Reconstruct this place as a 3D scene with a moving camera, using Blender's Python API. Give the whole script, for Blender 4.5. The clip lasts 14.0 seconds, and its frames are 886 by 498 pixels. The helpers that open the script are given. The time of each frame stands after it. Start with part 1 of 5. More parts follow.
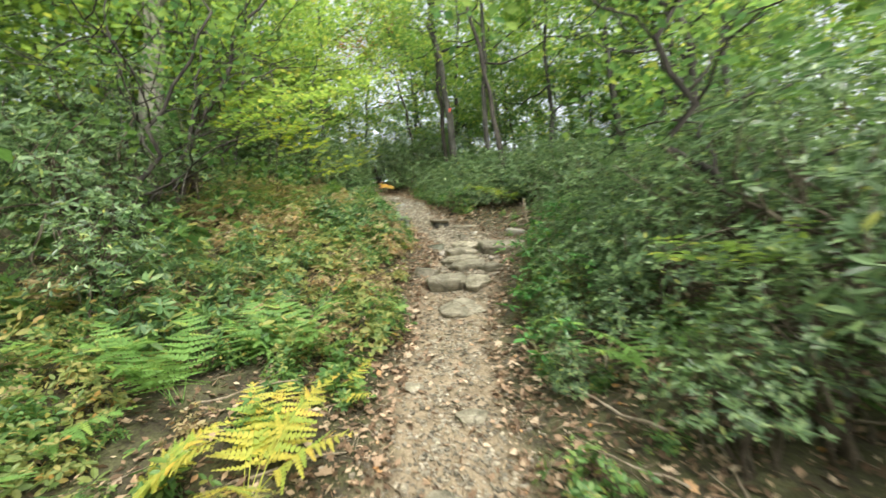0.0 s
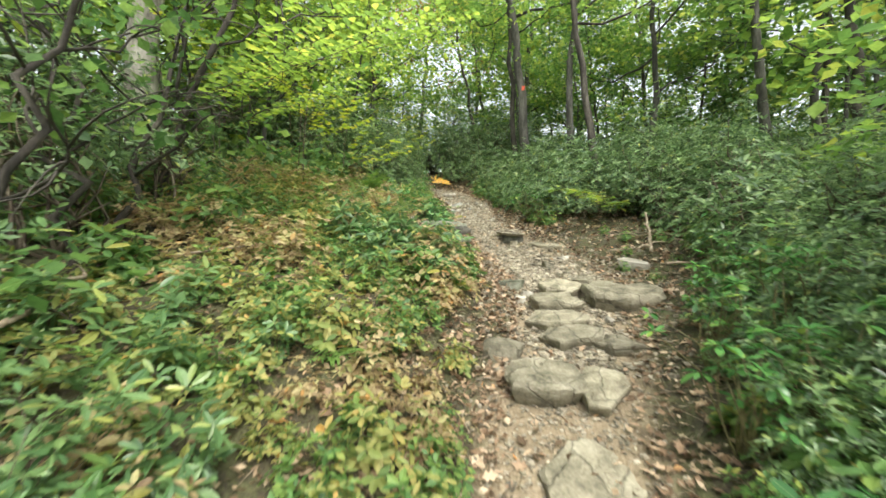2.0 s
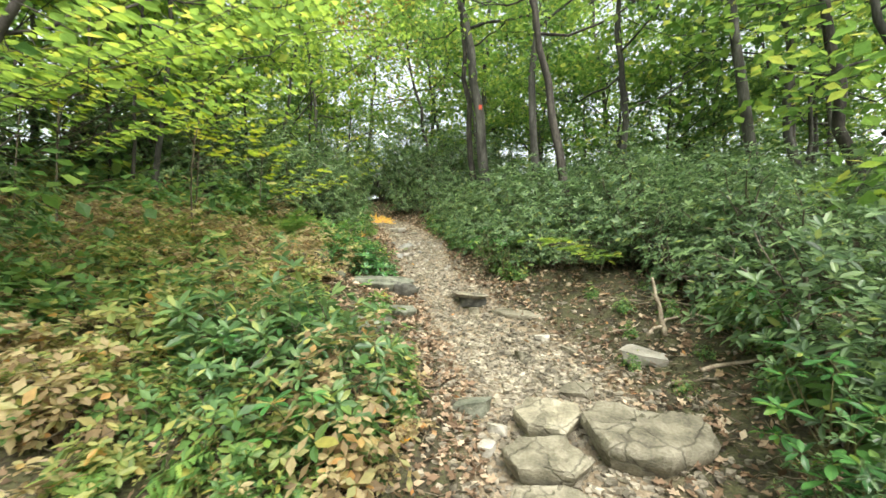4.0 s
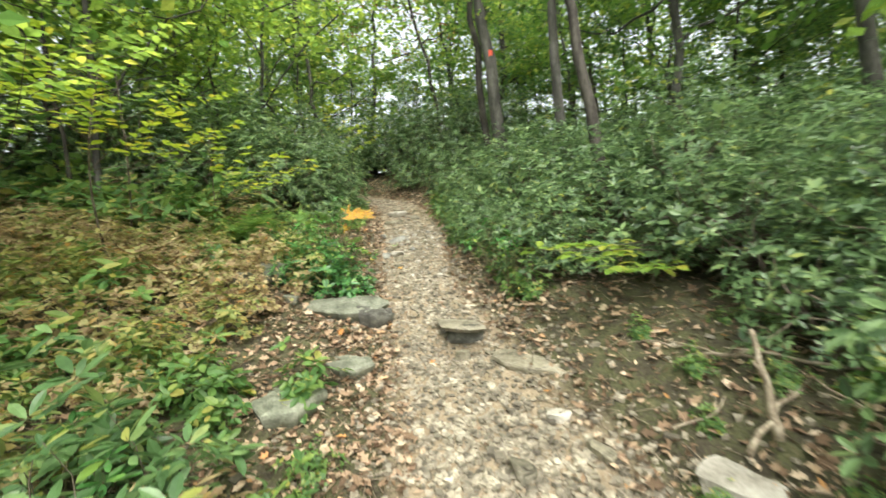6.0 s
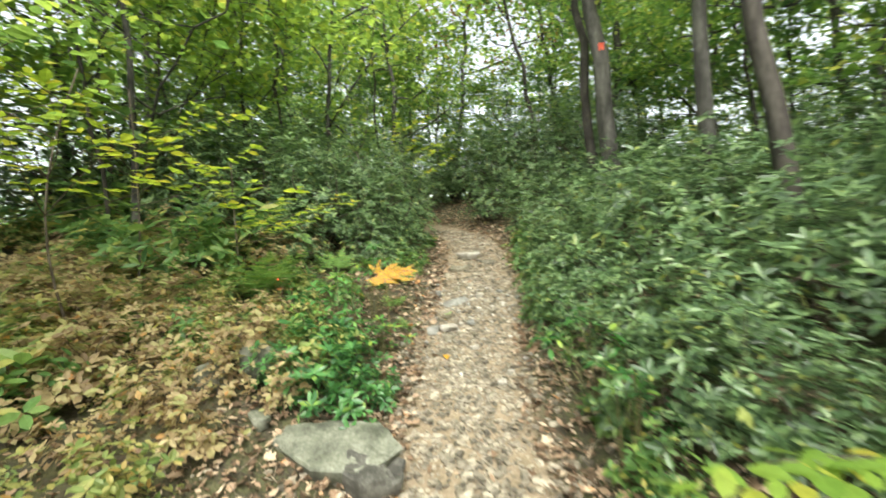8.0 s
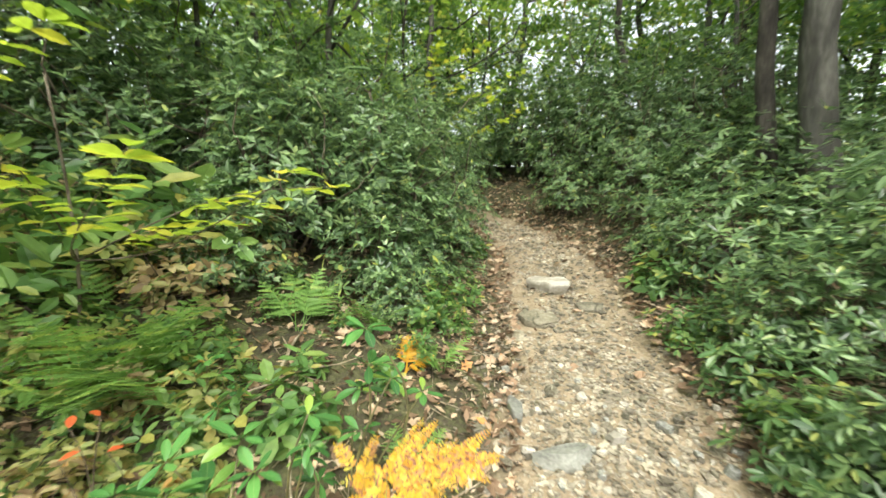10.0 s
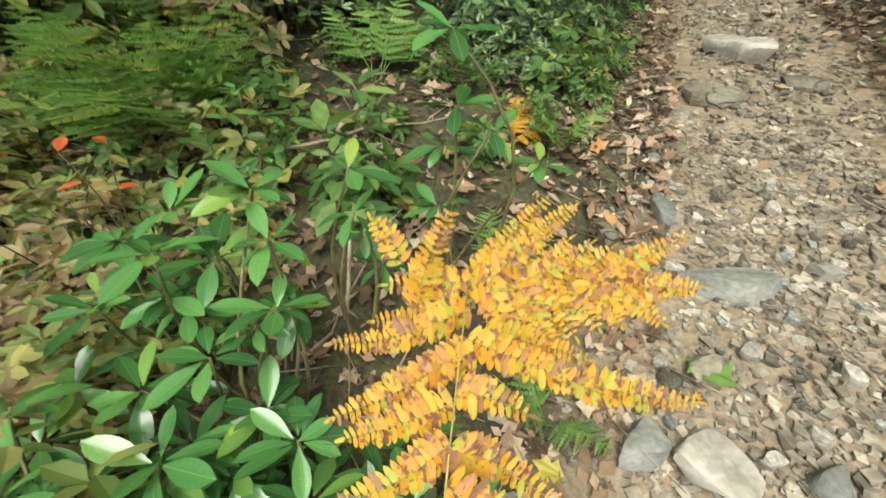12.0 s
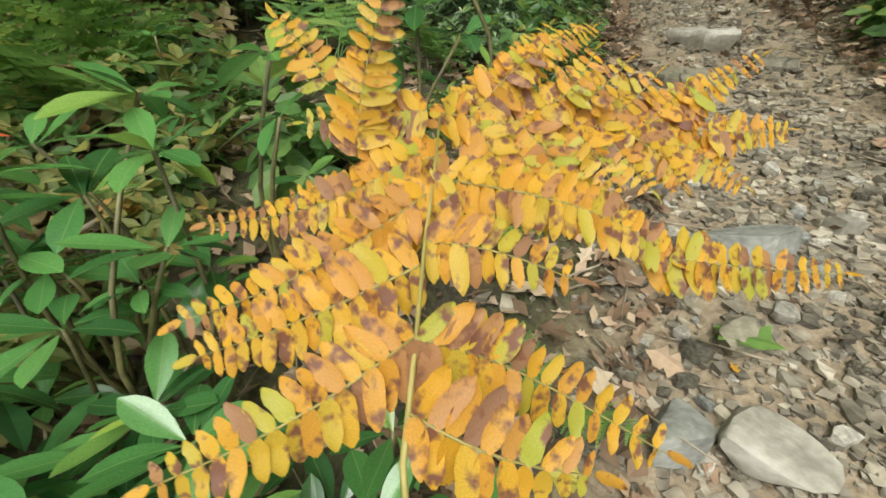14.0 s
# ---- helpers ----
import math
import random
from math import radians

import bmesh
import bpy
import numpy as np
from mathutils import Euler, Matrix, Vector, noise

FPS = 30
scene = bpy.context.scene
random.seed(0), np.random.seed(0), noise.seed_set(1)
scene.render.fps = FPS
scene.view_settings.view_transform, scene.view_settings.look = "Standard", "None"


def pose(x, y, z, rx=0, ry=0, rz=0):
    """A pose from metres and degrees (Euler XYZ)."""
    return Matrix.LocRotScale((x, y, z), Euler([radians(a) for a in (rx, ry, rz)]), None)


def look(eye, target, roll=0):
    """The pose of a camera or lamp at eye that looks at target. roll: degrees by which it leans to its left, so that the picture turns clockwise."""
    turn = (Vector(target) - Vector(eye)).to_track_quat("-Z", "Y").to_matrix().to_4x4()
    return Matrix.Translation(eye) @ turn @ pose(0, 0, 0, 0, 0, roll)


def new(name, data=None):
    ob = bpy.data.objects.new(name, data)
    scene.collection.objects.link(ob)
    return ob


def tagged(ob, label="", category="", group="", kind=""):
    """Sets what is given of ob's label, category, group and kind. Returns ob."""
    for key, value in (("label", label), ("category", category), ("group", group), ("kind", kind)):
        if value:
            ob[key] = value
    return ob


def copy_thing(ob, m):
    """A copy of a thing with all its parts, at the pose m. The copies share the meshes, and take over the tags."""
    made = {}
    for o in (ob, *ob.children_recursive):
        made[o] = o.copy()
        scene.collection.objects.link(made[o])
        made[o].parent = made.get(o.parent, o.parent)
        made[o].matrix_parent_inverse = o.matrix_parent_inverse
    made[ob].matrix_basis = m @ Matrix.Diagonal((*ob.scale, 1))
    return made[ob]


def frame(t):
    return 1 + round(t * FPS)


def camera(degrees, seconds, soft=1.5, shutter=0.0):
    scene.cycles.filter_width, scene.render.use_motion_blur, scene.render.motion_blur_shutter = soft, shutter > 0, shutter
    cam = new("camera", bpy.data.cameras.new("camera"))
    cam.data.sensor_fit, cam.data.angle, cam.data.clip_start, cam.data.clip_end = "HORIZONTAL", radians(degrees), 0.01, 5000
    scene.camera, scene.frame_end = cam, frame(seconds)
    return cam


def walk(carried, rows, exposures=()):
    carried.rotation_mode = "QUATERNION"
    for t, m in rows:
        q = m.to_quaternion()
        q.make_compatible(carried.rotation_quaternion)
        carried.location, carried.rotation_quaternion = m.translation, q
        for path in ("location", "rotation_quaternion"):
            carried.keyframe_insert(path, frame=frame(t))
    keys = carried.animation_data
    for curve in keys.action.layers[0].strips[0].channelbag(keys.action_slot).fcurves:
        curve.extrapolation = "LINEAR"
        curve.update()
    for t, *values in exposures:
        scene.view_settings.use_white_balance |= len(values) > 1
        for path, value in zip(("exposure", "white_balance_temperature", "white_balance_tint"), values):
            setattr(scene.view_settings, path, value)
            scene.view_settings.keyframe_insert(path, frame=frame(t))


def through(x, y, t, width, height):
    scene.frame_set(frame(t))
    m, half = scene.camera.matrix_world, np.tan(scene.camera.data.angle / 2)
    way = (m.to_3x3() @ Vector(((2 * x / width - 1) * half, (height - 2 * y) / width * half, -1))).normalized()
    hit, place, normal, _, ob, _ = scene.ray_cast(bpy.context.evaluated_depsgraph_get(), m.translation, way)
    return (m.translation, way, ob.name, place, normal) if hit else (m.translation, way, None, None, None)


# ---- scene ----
PATH = [
    (0, (0.164, -0.082, 1.493), (0.105, 1.917, 1.518), -4.0),
    (0.5, (0.089, 0.528, 1.609), (-0.155, 2.513, 1.591), -1.9),
    (1, (-0.066, 1.036, 1.882), (-0.265, 3.026, 1.861), -0.1),
    (1.5, (-0.125, 1.614, 1.922), (-0.342, 3.602, 1.929), 0.7),
    (2, (-0.203, 2.102, 2.039), (-0.507, 4.079, 2.015), -0.5),
    (2.5, (-0.294, 2.557, 2.218), (-0.492, 4.547, 2.243), -1.6),
    (3, (-0.202, 2.981, 2.352), (-0.302, 4.976, 2.444), -2.1),
    (3.2, (-0.182, 3.15, 2.448), (-0.301, 5.144, 2.554), -1.6),
    (5.3, (0.19, 4.559, 2.792), (0.119, 6.557, 2.733), -3.1),
    (5.5, (0.301, 4.786, 2.894), (0.239, 6.785, 2.84), -3.3),
    (6, (0.321, 5.107, 3.058), (0.008, 7.077, 2.926), -5.4),
    (6.5, (0.218, 5.554, 3.152), (-0.226, 7.502, 3.053), -4.3),
    (7, (0.256, 5.898, 3.216), (-0.067, 7.863, 3.035), -5.6),
    (7.5, (0.4, 6.456, 3.363), (-0.071, 8.398, 3.29), -3.0),
    (8, (0.317, 6.801, 3.484), (-0.455, 8.646, 3.455), -3.4),
    (8.2, (0.211, 7.027, 3.505), (-0.638, 8.838, 3.511), -2.7),
    (10.3, (-1.077, 9.177, 3.913), (-1.963, 10.943, 3.605), 1.6),
    (10.5, (-1.11, 9.251, 3.887), (-2.041, 10.966, 3.453), 1.7),
    (11, (-1.18, 9.395, 3.777), (-2.279, 10.882, 3.015), 0.6),
    (11.5, (-1.227, 9.434, 3.674), (-2.336, 10.753, 2.659), 0.7),
    (12, (-1.26, 9.446, 3.579), (-2.309, 10.72, 2.45), 1.8),
    (12.5, (-1.286, 9.465, 3.493), (-2.293, 10.761, 2.351), 2.5),
    (13, (-1.288, 9.485, 3.421), (-2.311, 10.825, 2.345), 1.2),
    (13.5, (-1.293, 9.5, 3.374), (-2.328, 10.879, 2.361), 0.6),
    (14, (-1.297, 9.513, 3.334), (-2.311, 10.934, 2.358), 0.9),
]
EXPOSURES = ((0, 1.46, 6700, 5), (1.5, 1.62, 6700, 5), (3, 1.64, 6700, 5), (6, 1.7, 6700, 5), (8, 1.72, 6700, 5), (10.5, 1.85, 6700, 5), (11.3, 1.6, 6700, 5), (12.5, 1.12, 6500, 7), (14, 0.95, 6500, 7))
cam = camera(95.4, 14.0, soft=1.6, shutter=0.48)
walk(cam, [(t, look(eye, target, roll)) for t, eye, target, roll in PATH], EXPOSURES)

# ---- world and light: a bright overcast sky over open woods ----
SUN_ELEVATION, SUN_TURN = radians(56), radians(152)
world = bpy.data.worlds.new("overcast_sky")
world.use_nodes = True
scene.world = world
wn, wl = world.node_tree.nodes, world.node_tree.links
sky = wn.new("ShaderNodeTexSky")
sky.sky_type, sky.sun_disc = "NISHITA", False
sky.sun_elevation, sky.sun_rotation = SUN_ELEVATION, SUN_TURN
sky.dust_density, sky.air_density = 3.0, 1.0
pale = wn.new("ShaderNodeHueSaturation")
pale.inputs["Saturation"].default_value = 0.3
wl.new(sky.outputs[0], pale.inputs["Color"])
wl.new(pale.outputs[0], wn["Background"].inputs["Color"])
wn["Background"].inputs["Strength"].default_value = 0.15
sun = new("sun", bpy.data.lights.new("sun", "SUN"))
sun.data.energy, sun.data.angle, sun.data.color = 1.5, radians(40), (1.0, 0.96, 0.9)
sun.matrix_world = look((0, 0, 40), (0 - 40 * math.sin(SUN_TURN) * math.cos(SUN_ELEVATION), -40 * math.cos(SUN_TURN) * math.cos(SUN_ELEVATION), 40 - 40 * math.sin(SUN_ELEVATION)))


# ---- materials ----
def rgb(*c):
    return (*c, 1.0)


def node_mat(name):
    m = bpy.data.materials.new(name)
    m.use_nodes = True
    return m, m.node_tree.nodes, m.node_tree.links


def ramp_of(nodes, stops):
    r = nodes.new("ShaderNodeValToRGB")
    els = r.color_ramp.elements
    while len(els) < len(stops):
        els.new(0.5)
    for e, (p, c) in zip(els, stops):
        e.position, e.color = p, rgb(*c)
    return r


def leaf_mat(name, stops, rough=0.45, through=0.35, single=False, spots=0.0, spot=(0.20, 0.08, 0.03), gloss=0.5, glow=1.6, vein=False):
    """Leaf colour by a ramp over a random value per leaf, a finer mottle on the blade, and light that passes through."""
    m, n, l = node_mat(name)
    b = n["Principled BSDF"]
    if single:
        pick = n.new("ShaderNodeObjectInfo").outputs["Random"]
    else:
        pick = n.new("ShaderNodeNewGeometry").outputs["Random Per Island"]
    r = ramp_of(n, stops)
    l.new(pick, r.inputs[0])
    tc = n.new("ShaderNodeTexCoord")
    mot = n.new("ShaderNodeTexNoise")
    mot.inputs["Scale"].default_value, mot.inputs["Detail"].default_value = 38.0, 3.0
    l.new(tc.outputs["Object"], mot.inputs["Vector"])
    hs = n.new("ShaderNodeHueSaturation")
    val = n.new("ShaderNodeMapRange")
    val.inputs["To Min"].default_value, val.inputs["To Max"].default_value = 0.65, 1.35
    l.new(mot.outputs["Fac"], val.inputs["Value"])
    l.new(val.outputs[0], hs.inputs["Value"])
    l.new(r.outputs[0], hs.inputs["Color"])
    col = hs.outputs[0]
    if spots:
        sp = n.new("ShaderNodeTexNoise")
        sp.inputs["Scale"].default_value, sp.inputs["Detail"].default_value = 2.1, 4.0
        shift = n.new("ShaderNodeVectorMath")
        shift.operation = "MULTIPLY_ADD"
        shift.inputs[1].default_value = (1, 1, 1)
        l.new(tc.outputs["Object"], shift.inputs[0])
        far = n.new("ShaderNodeMath")
        far.operation = "MULTIPLY"
        far.inputs[1].default_value = 37.0
        l.new(pick, far.inputs[0])
        l.new(far.outputs[0], shift.inputs[2])
        l.new(shift.outputs[0], sp.inputs["Vector"])
        cut = n.new("ShaderNodeMapRange")
        cut.inputs["From Min"].default_value, cut.inputs["From Max"].default_value = 0.62 - spots, 0.72 - spots
        l.new(sp.outputs["Fac"], cut.inputs["Value"])
        mx = n.new("ShaderNodeMix")
        mx.data_type = "RGBA"
        l.new(cut.outputs[0], mx.inputs["Factor"])
        l.new(col, mx.inputs[6])
        mx.inputs[7].default_value = rgb(*spot)
        col = mx.outputs[2]
    if vein:
        sep = n.new("ShaderNodeSeparateXYZ")
        l.new(tc.outputs["Object"], sep.inputs[0])
        ab = n.new("ShaderNodeMath")
        ab.operation = "ABSOLUTE"
        l.new(sep.outputs["Y"], ab.inputs[0])
        rib = n.new("ShaderNodeMapRange")
        rib.inputs["From Min"].default_value, rib.inputs["From Max"].default_value = 0.002, 0.010
        rib.inputs["To Min"].default_value, rib.inputs["To Max"].default_value = 0.35, 0.0
        l.new(ab.outputs[0], rib.inputs["Value"])
        vm = n.new("ShaderNodeMix")
        vm.data_type = "RGBA"
        l.new(rib.outputs[0], vm.inputs["Factor"])
        l.new(col, vm.inputs[6])
        vm.inputs[7].default_value = rgb(0.30, 0.38, 0.14)
        col = vm.outputs[2]
    l.new(col, b.inputs["Base Color"])
    b.inputs["Roughness"].default_value = rough
    b.inputs["Specular IOR Level"].default_value = gloss
    tr = n.new("ShaderNodeBsdfTranslucent")
    warm = n.new("ShaderNodeHueSaturation")
    warm.inputs["Hue"].default_value, warm.inputs["Saturation"].default_value, warm.inputs["Value"].default_value = 0.49, 1.0, glow
    l.new(col, warm.inputs["Color"])
    l.new(warm.outputs[0], tr.inputs["Color"])
    mix = n.new("ShaderNodeMixShader")
    mix.inputs[0].default_value = through
    l.new(b.outputs[0], mix.inputs[1])
    l.new(tr.outputs[0], mix.inputs[2])
    l.new(mix.outputs[0], n["Material Output"].inputs["Surface"])
    return m


def solid_mat(name, a, b_, c, scale, rough=0.85, bump=0.4, stretch=(1, 1, 1), fine=6.0, vary=0.0, crack=0.0):
    """Stone, bark or wood: three colours over coarse and fine noise, with relief."""
    m, n, l = node_mat(name)
    p = n["Principled BSDF"]
    tc, mp = n.new("ShaderNodeTexCoord"), n.new("ShaderNodeMapping")
    mp.inputs["Scale"].default_value = stretch
    l.new(tc.outputs["Object"], mp.inputs["Vector"])
    n1, n2 = n.new("ShaderNodeTexNoise"), n.new("ShaderNodeTexNoise")
    n1.inputs["Scale"].default_value, n1.inputs["Detail"].default_value = scale, 6.0
    n2.inputs["Scale"].default_value, n2.inputs["Detail"].default_value = scale * fine, 5.0
    l.new(mp.outputs[0], n1.inputs["Vector"])
    l.new(mp.outputs[0], n2.inputs["Vector"])
    add = n.new("ShaderNodeMath")
    add.operation = "MULTIPLY_ADD"
    add.inputs[1].default_value = 0.45
    l.new(n2.outputs["Fac"], add.inputs[0])
    l.new(n1.outputs["Fac"], add.inputs[2])
    r = ramp_of(n, [(0.52, a), (0.72, b_), (0.92, c)])
    l.new(add.outputs[0], r.inputs[0])
    col = r.outputs[0]
    relief = add.outputs[0]
    if crack:
        bend = n.new("ShaderNodeVectorMath")
        bend.operation = "MULTIPLY_ADD"
        bend.inputs[1].default_value = (0.12, 0.12, 0.12)
        l.new(n1.outputs["Color"], bend.inputs[0])
        l.new(tc.outputs["Object"], bend.inputs[2])
        vo = n.new("ShaderNodeTexVoronoi")
        vo.feature = "DISTANCE_TO_EDGE"
        vo.inputs["Scale"].default_value = crack
        l.new(bend.outputs[0], vo.inputs["Vector"])
        gap = n.new("ShaderNodeMapRange")
        gap.inputs["From Max"].default_value, gap.inputs["To Min"].default_value = 0.018, 0.62
        l.new(vo.outputs["Distance"], gap.inputs["Value"])
        dirt = n.new("ShaderNodeMix")
        dirt.data_type, dirt.blend_type = "RGBA", "MULTIPLY"
        dirt.inputs["Factor"].default_value = 1.0
        l.new(col, dirt.inputs[6])
        l.new(gap.outputs[0], dirt.inputs[7])
        col = dirt.outputs[2]
        deep = n.new("ShaderNodeMath")
        deep.operation = "ADD"
        l.new(relief, deep.inputs[0])
        l.new(gap.outputs[0], deep.inputs[1])
        relief = deep.outputs[0]
    if vary:
        ob = n.new("ShaderNodeObjectInfo") if vary < 1 else n.new("ShaderNodeNewGeometry")
        out = ob.outputs["Random"] if vary < 1 else ob.outputs["Random Per Island"]
        rg = n.new("ShaderNodeMapRange")
        rg.inputs["To Min"].default_value, rg.inputs["To Max"].default_value = (0.6, 1.3) if vary < 1 else (0.45, 1.3)
        l.new(out, rg.inputs["Value"])
        hs = n.new("ShaderNodeHueSaturation")
        l.new(rg.outputs[0], hs.inputs["Value"])
        l.new(col, hs.inputs["Color"])
        col = hs.outputs[0]
    l.new(col, p.inputs["Base Color"])
    p.inputs["Roughness"].default_value = rough
    bp = n.new("ShaderNodeBump")
    bp.inputs["Strength"].default_value, bp.inputs["Distance"].default_value = bump, 0.02
    l.new(relief, bp.inputs["Height"])
    l.new(bp.outputs[0], p.inputs["Normal"])
    return m


M_LAUREL = leaf_mat("laurel_leaf", [(0.0, (0.035, 0.07, 0.03)), (0.4, (0.10, 0.175, 0.075)), (0.8, (0.195, 0.30, 0.125)), (0.97, (0.25, 0.35, 0.14)), (1.0, (0.36, 0.38, 0.08))], 0.36, 0.36, gloss=0.65)
M_RHODO = leaf_mat("rhododendron_leaf", [(0.0, (0.032, 0.10, 0.03)), (0.4, (0.065, 0.19, 0.052)), (0.85, (0.115, 0.28, 0.075)), (1.0, (0.24, 0.34, 0.06))], 0.24, 0.26, single=True, vein=True, gloss=0.7)
M_GREENLOW = leaf_mat("low_shrub_leaf", [(0.0, (0.06, 0.135, 0.04)), (0.5, (0.11, 0.22, 0.06)), (0.85, (0.19, 0.29, 0.075)), (1.0, (0.38, 0.34, 0.09))], 0.48, 0.42)
M_BROAD = leaf_mat("broad_leaf", [(0.0, (0.055, 0.115, 0.045)), (0.5, (0.10, 0.19, 0.07)), (0.85, (0.17, 0.265, 0.10)), (1.0, (0.32, 0.34, 0.09))], 0.36, 0.35)
M_GLOSSY = leaf_mat("glossy_leaf", [(0.0, (0.03, 0.09, 0.03)), (0.5, (0.06, 0.175, 0.05)), (0.9, (0.11, 0.27, 0.075)), (1.0, (0.22, 0.33, 0.07))], 0.28, 0.28)
M_TANLOW = leaf_mat("autumn_shrub_leaf", [(0.0, (0.17, 0.115, 0.06)), (0.35, (0.32, 0.245, 0.13)), (0.65, (0.43, 0.36, 0.19)), (0.9, (0.29, 0.30, 0.12)), (1.0, (0.48, 0.25, 0.09))], 0.6, 0.42)
M_YELLOWLOW = leaf_mat("yellowing_shrub_leaf", [(0.0, (0.10, 0.165, 0.045)), (0.45, (0.22, 0.265, 0.08)), (0.85, (0.37, 0.335, 0.115)), (1.0, (0.45, 0.26, 0.07))], 0.55, 0.42)
M_CANOPY = leaf_mat("canopy_leaf", [(0.0, (0.07, 0.15, 0.035)), (0.5, (0.13, 0.235, 0.05)), (0.85, (0.22, 0.32, 0.06)), (1.0, (0.36, 0.38, 0.08))], 0.5, 0.6, glow=1.8)
# canopy leaf again, its greens darkened to put crown shade into the colour
M_CANOPYSHADED = leaf_mat("shaded_canopy_leaf", [(0.0, (0.05, 0.12, 0.04)), (0.6, (0.10, 0.19, 0.05)), (1.0, (0.19, 0.28, 0.07))], 0.5, 0.55, glow=1.7)
M_BRIGHT = leaf_mat("understorey_leaf", [(0.0, (0.09, 0.165, 0.035)), (0.5, (0.155, 0.25, 0.045)), (0.9, (0.25, 0.345, 0.055)), (1.0, (0.38, 0.38, 0.07))], 0.5, 0.6, glow=1.9)
M_RUST = leaf_mat("rust_canopy_leaf", [(0.0, (0.20, 0.10, 0.03)), (0.6, (0.30, 0.16, 0.04)), (1.0, (0.30, 0.26, 0.05))], 0.6, 0.45)
M_LIME = leaf_mat("sapling_leaf", [(0.0, (0.19, 0.30, 0.03)), (0.6, (0.30, 0.40, 0.04)), (1.0, (0.44, 0.42, 0.05))], 0.45, 0.5)
M_LIMEPART = leaf_mat("spray_leaf", [(0.0, (0.14, 0.26, 0.04)), (0.7, (0.22, 0.33, 0.05)), (1.0, (0.40, 0.38, 0.06))], 0.45, 0.4, single=True)
M_FERNGREEN = leaf_mat("green_fern_leaf", [(0.0, (0.125, 0.24, 0.06)), (0.7, (0.185, 0.33, 0.08)), (1.0, (0.34, 0.39, 0.08))], 0.55, 0.35)
M_FERNYELLOW = leaf_mat("yellow_fern_leaf", [(0.0, (0.24, 0.36, 0.07)), (0.4, (0.42, 0.42, 0.08)), (0.8, (0.58, 0.46, 0.09)), (1.0, (0.62, 0.42, 0.08))], 0.55, 0.35)
M_FERNGOLD = leaf_mat("golden_fern_leaflet", [(0.0, (0.36, 0.38, 0.05)), (0.15, (0.52, 0.37, 0.04)), (0.55, (0.60, 0.34, 0.028)), (0.82, (0.52, 0.26, 0.035)), (0.94, (0.38, 0.20, 0.09)), (1.0, (0.24, 0.13, 0.08))], 0.55, 0.35, single=True, spots=0.09, spot=(0.19, 0.08, 0.045))
M_FERNGOLDFAR = leaf_mat("golden_fern_leaf", [(0.0, (0.50, 0.32, 0.03)), (0.7, (0.58, 0.30, 0.03)), (1.0, (0.36, 0.16, 0.04))], 0.55, 0.3)
M_LITTER = leaf_mat("dead_leaf", [(0.0, (0.08, 0.055, 0.035)), (0.3, (0.17, 0.11, 0.068)), (0.6, (0.32, 0.22, 0.145)), (0.85, (0.45, 0.34, 0.235)), (0.97, (0.54, 0.44, 0.32)), (1.0, (0.46, 0.22, 0.07))], 0.75, 0.12, gloss=0.25)
M_REDLEAF = leaf_mat("red_leaf", [(0.0, (0.45, 0.06, 0.02)), (1.0, (0.55, 0.14, 0.04))], 0.5, 0.35)
M_BARK = solid_mat("grey_bark", (0.028, 0.026, 0.022), (0.064, 0.06, 0.052), (0.135, 0.128, 0.112), 7.0, 0.9, 0.9, (1, 1, 0.22))
M_BARKDARK = solid_mat("dark_bark", (0.02, 0.017, 0.014), (0.05, 0.042, 0.035), (0.10, 0.088, 0.074), 9.0, 0.9, 0.9, (1, 1, 0.25))
M_BARKPALE = solid_mat("pale_bark", (0.09, 0.083, 0.07), (0.23, 0.215, 0.185), (0.38, 0.36, 0.32), 5.0, 0.85, 0.6, (1, 1, 0.35))
M_TWIG = solid_mat("shrub_stem", (0.05, 0.035, 0.025), (0.11, 0.085, 0.06), (0.19, 0.16, 0.12), 14.0, 0.85, 0.5, (1, 1, 0.4))
M_STICK = solid_mat("fallen_stick", (0.12, 0.09, 0.06), (0.26, 0.21, 0.15), (0.42, 0.36, 0.27), 12.0, 0.9, 0.5, (1, 1, 0.3))
M_STALK = solid_mat("fern_stalk", (0.20, 0.17, 0.05), (0.30, 0.25, 0.07), (0.36, 0.31, 0.10), 20.0, 0.5, 0.1)
M_GREENSTEM = solid_mat("green_stem", (0.07, 0.06, 0.03), (0.12, 0.11, 0.045), (0.18, 0.16, 0.06), 20.0, 0.5, 0.1)
M_STONE = solid_mat("grey_tan_stone", (0.10, 0.09, 0.062), (0.215, 0.193, 0.138), (0.34, 0.31, 0.235), 6.0, 0.82, 0.9, (1, 1, 1.6), 9.0, 0.5, 2.3)
M_STONEMOSS = solid_mat("mossy_stone", (0.06, 0.065, 0.046), (0.14, 0.147, 0.108), (0.26, 0.268, 0.21), 6.0, 0.85, 0.5, (1, 1, 1.6), 9.0, 0.5)
# stone colour darkened to stand for shade
M_STONESHADED = solid_mat("shaded_stone", (0.03, 0.029, 0.024), (0.075, 0.072, 0.06), (0.17, 0.165, 0.14), 6.0, 0.8, 0.6, (1, 1, 1.6), 9.0)
M_STONEPALE = solid_mat("pale_stone", (0.24, 0.22, 0.18), (0.40, 0.37, 0.31), (0.54, 0.51, 0.45), 6.0, 0.75, 0.4, (1, 1, 1), 9.0, 0.5)
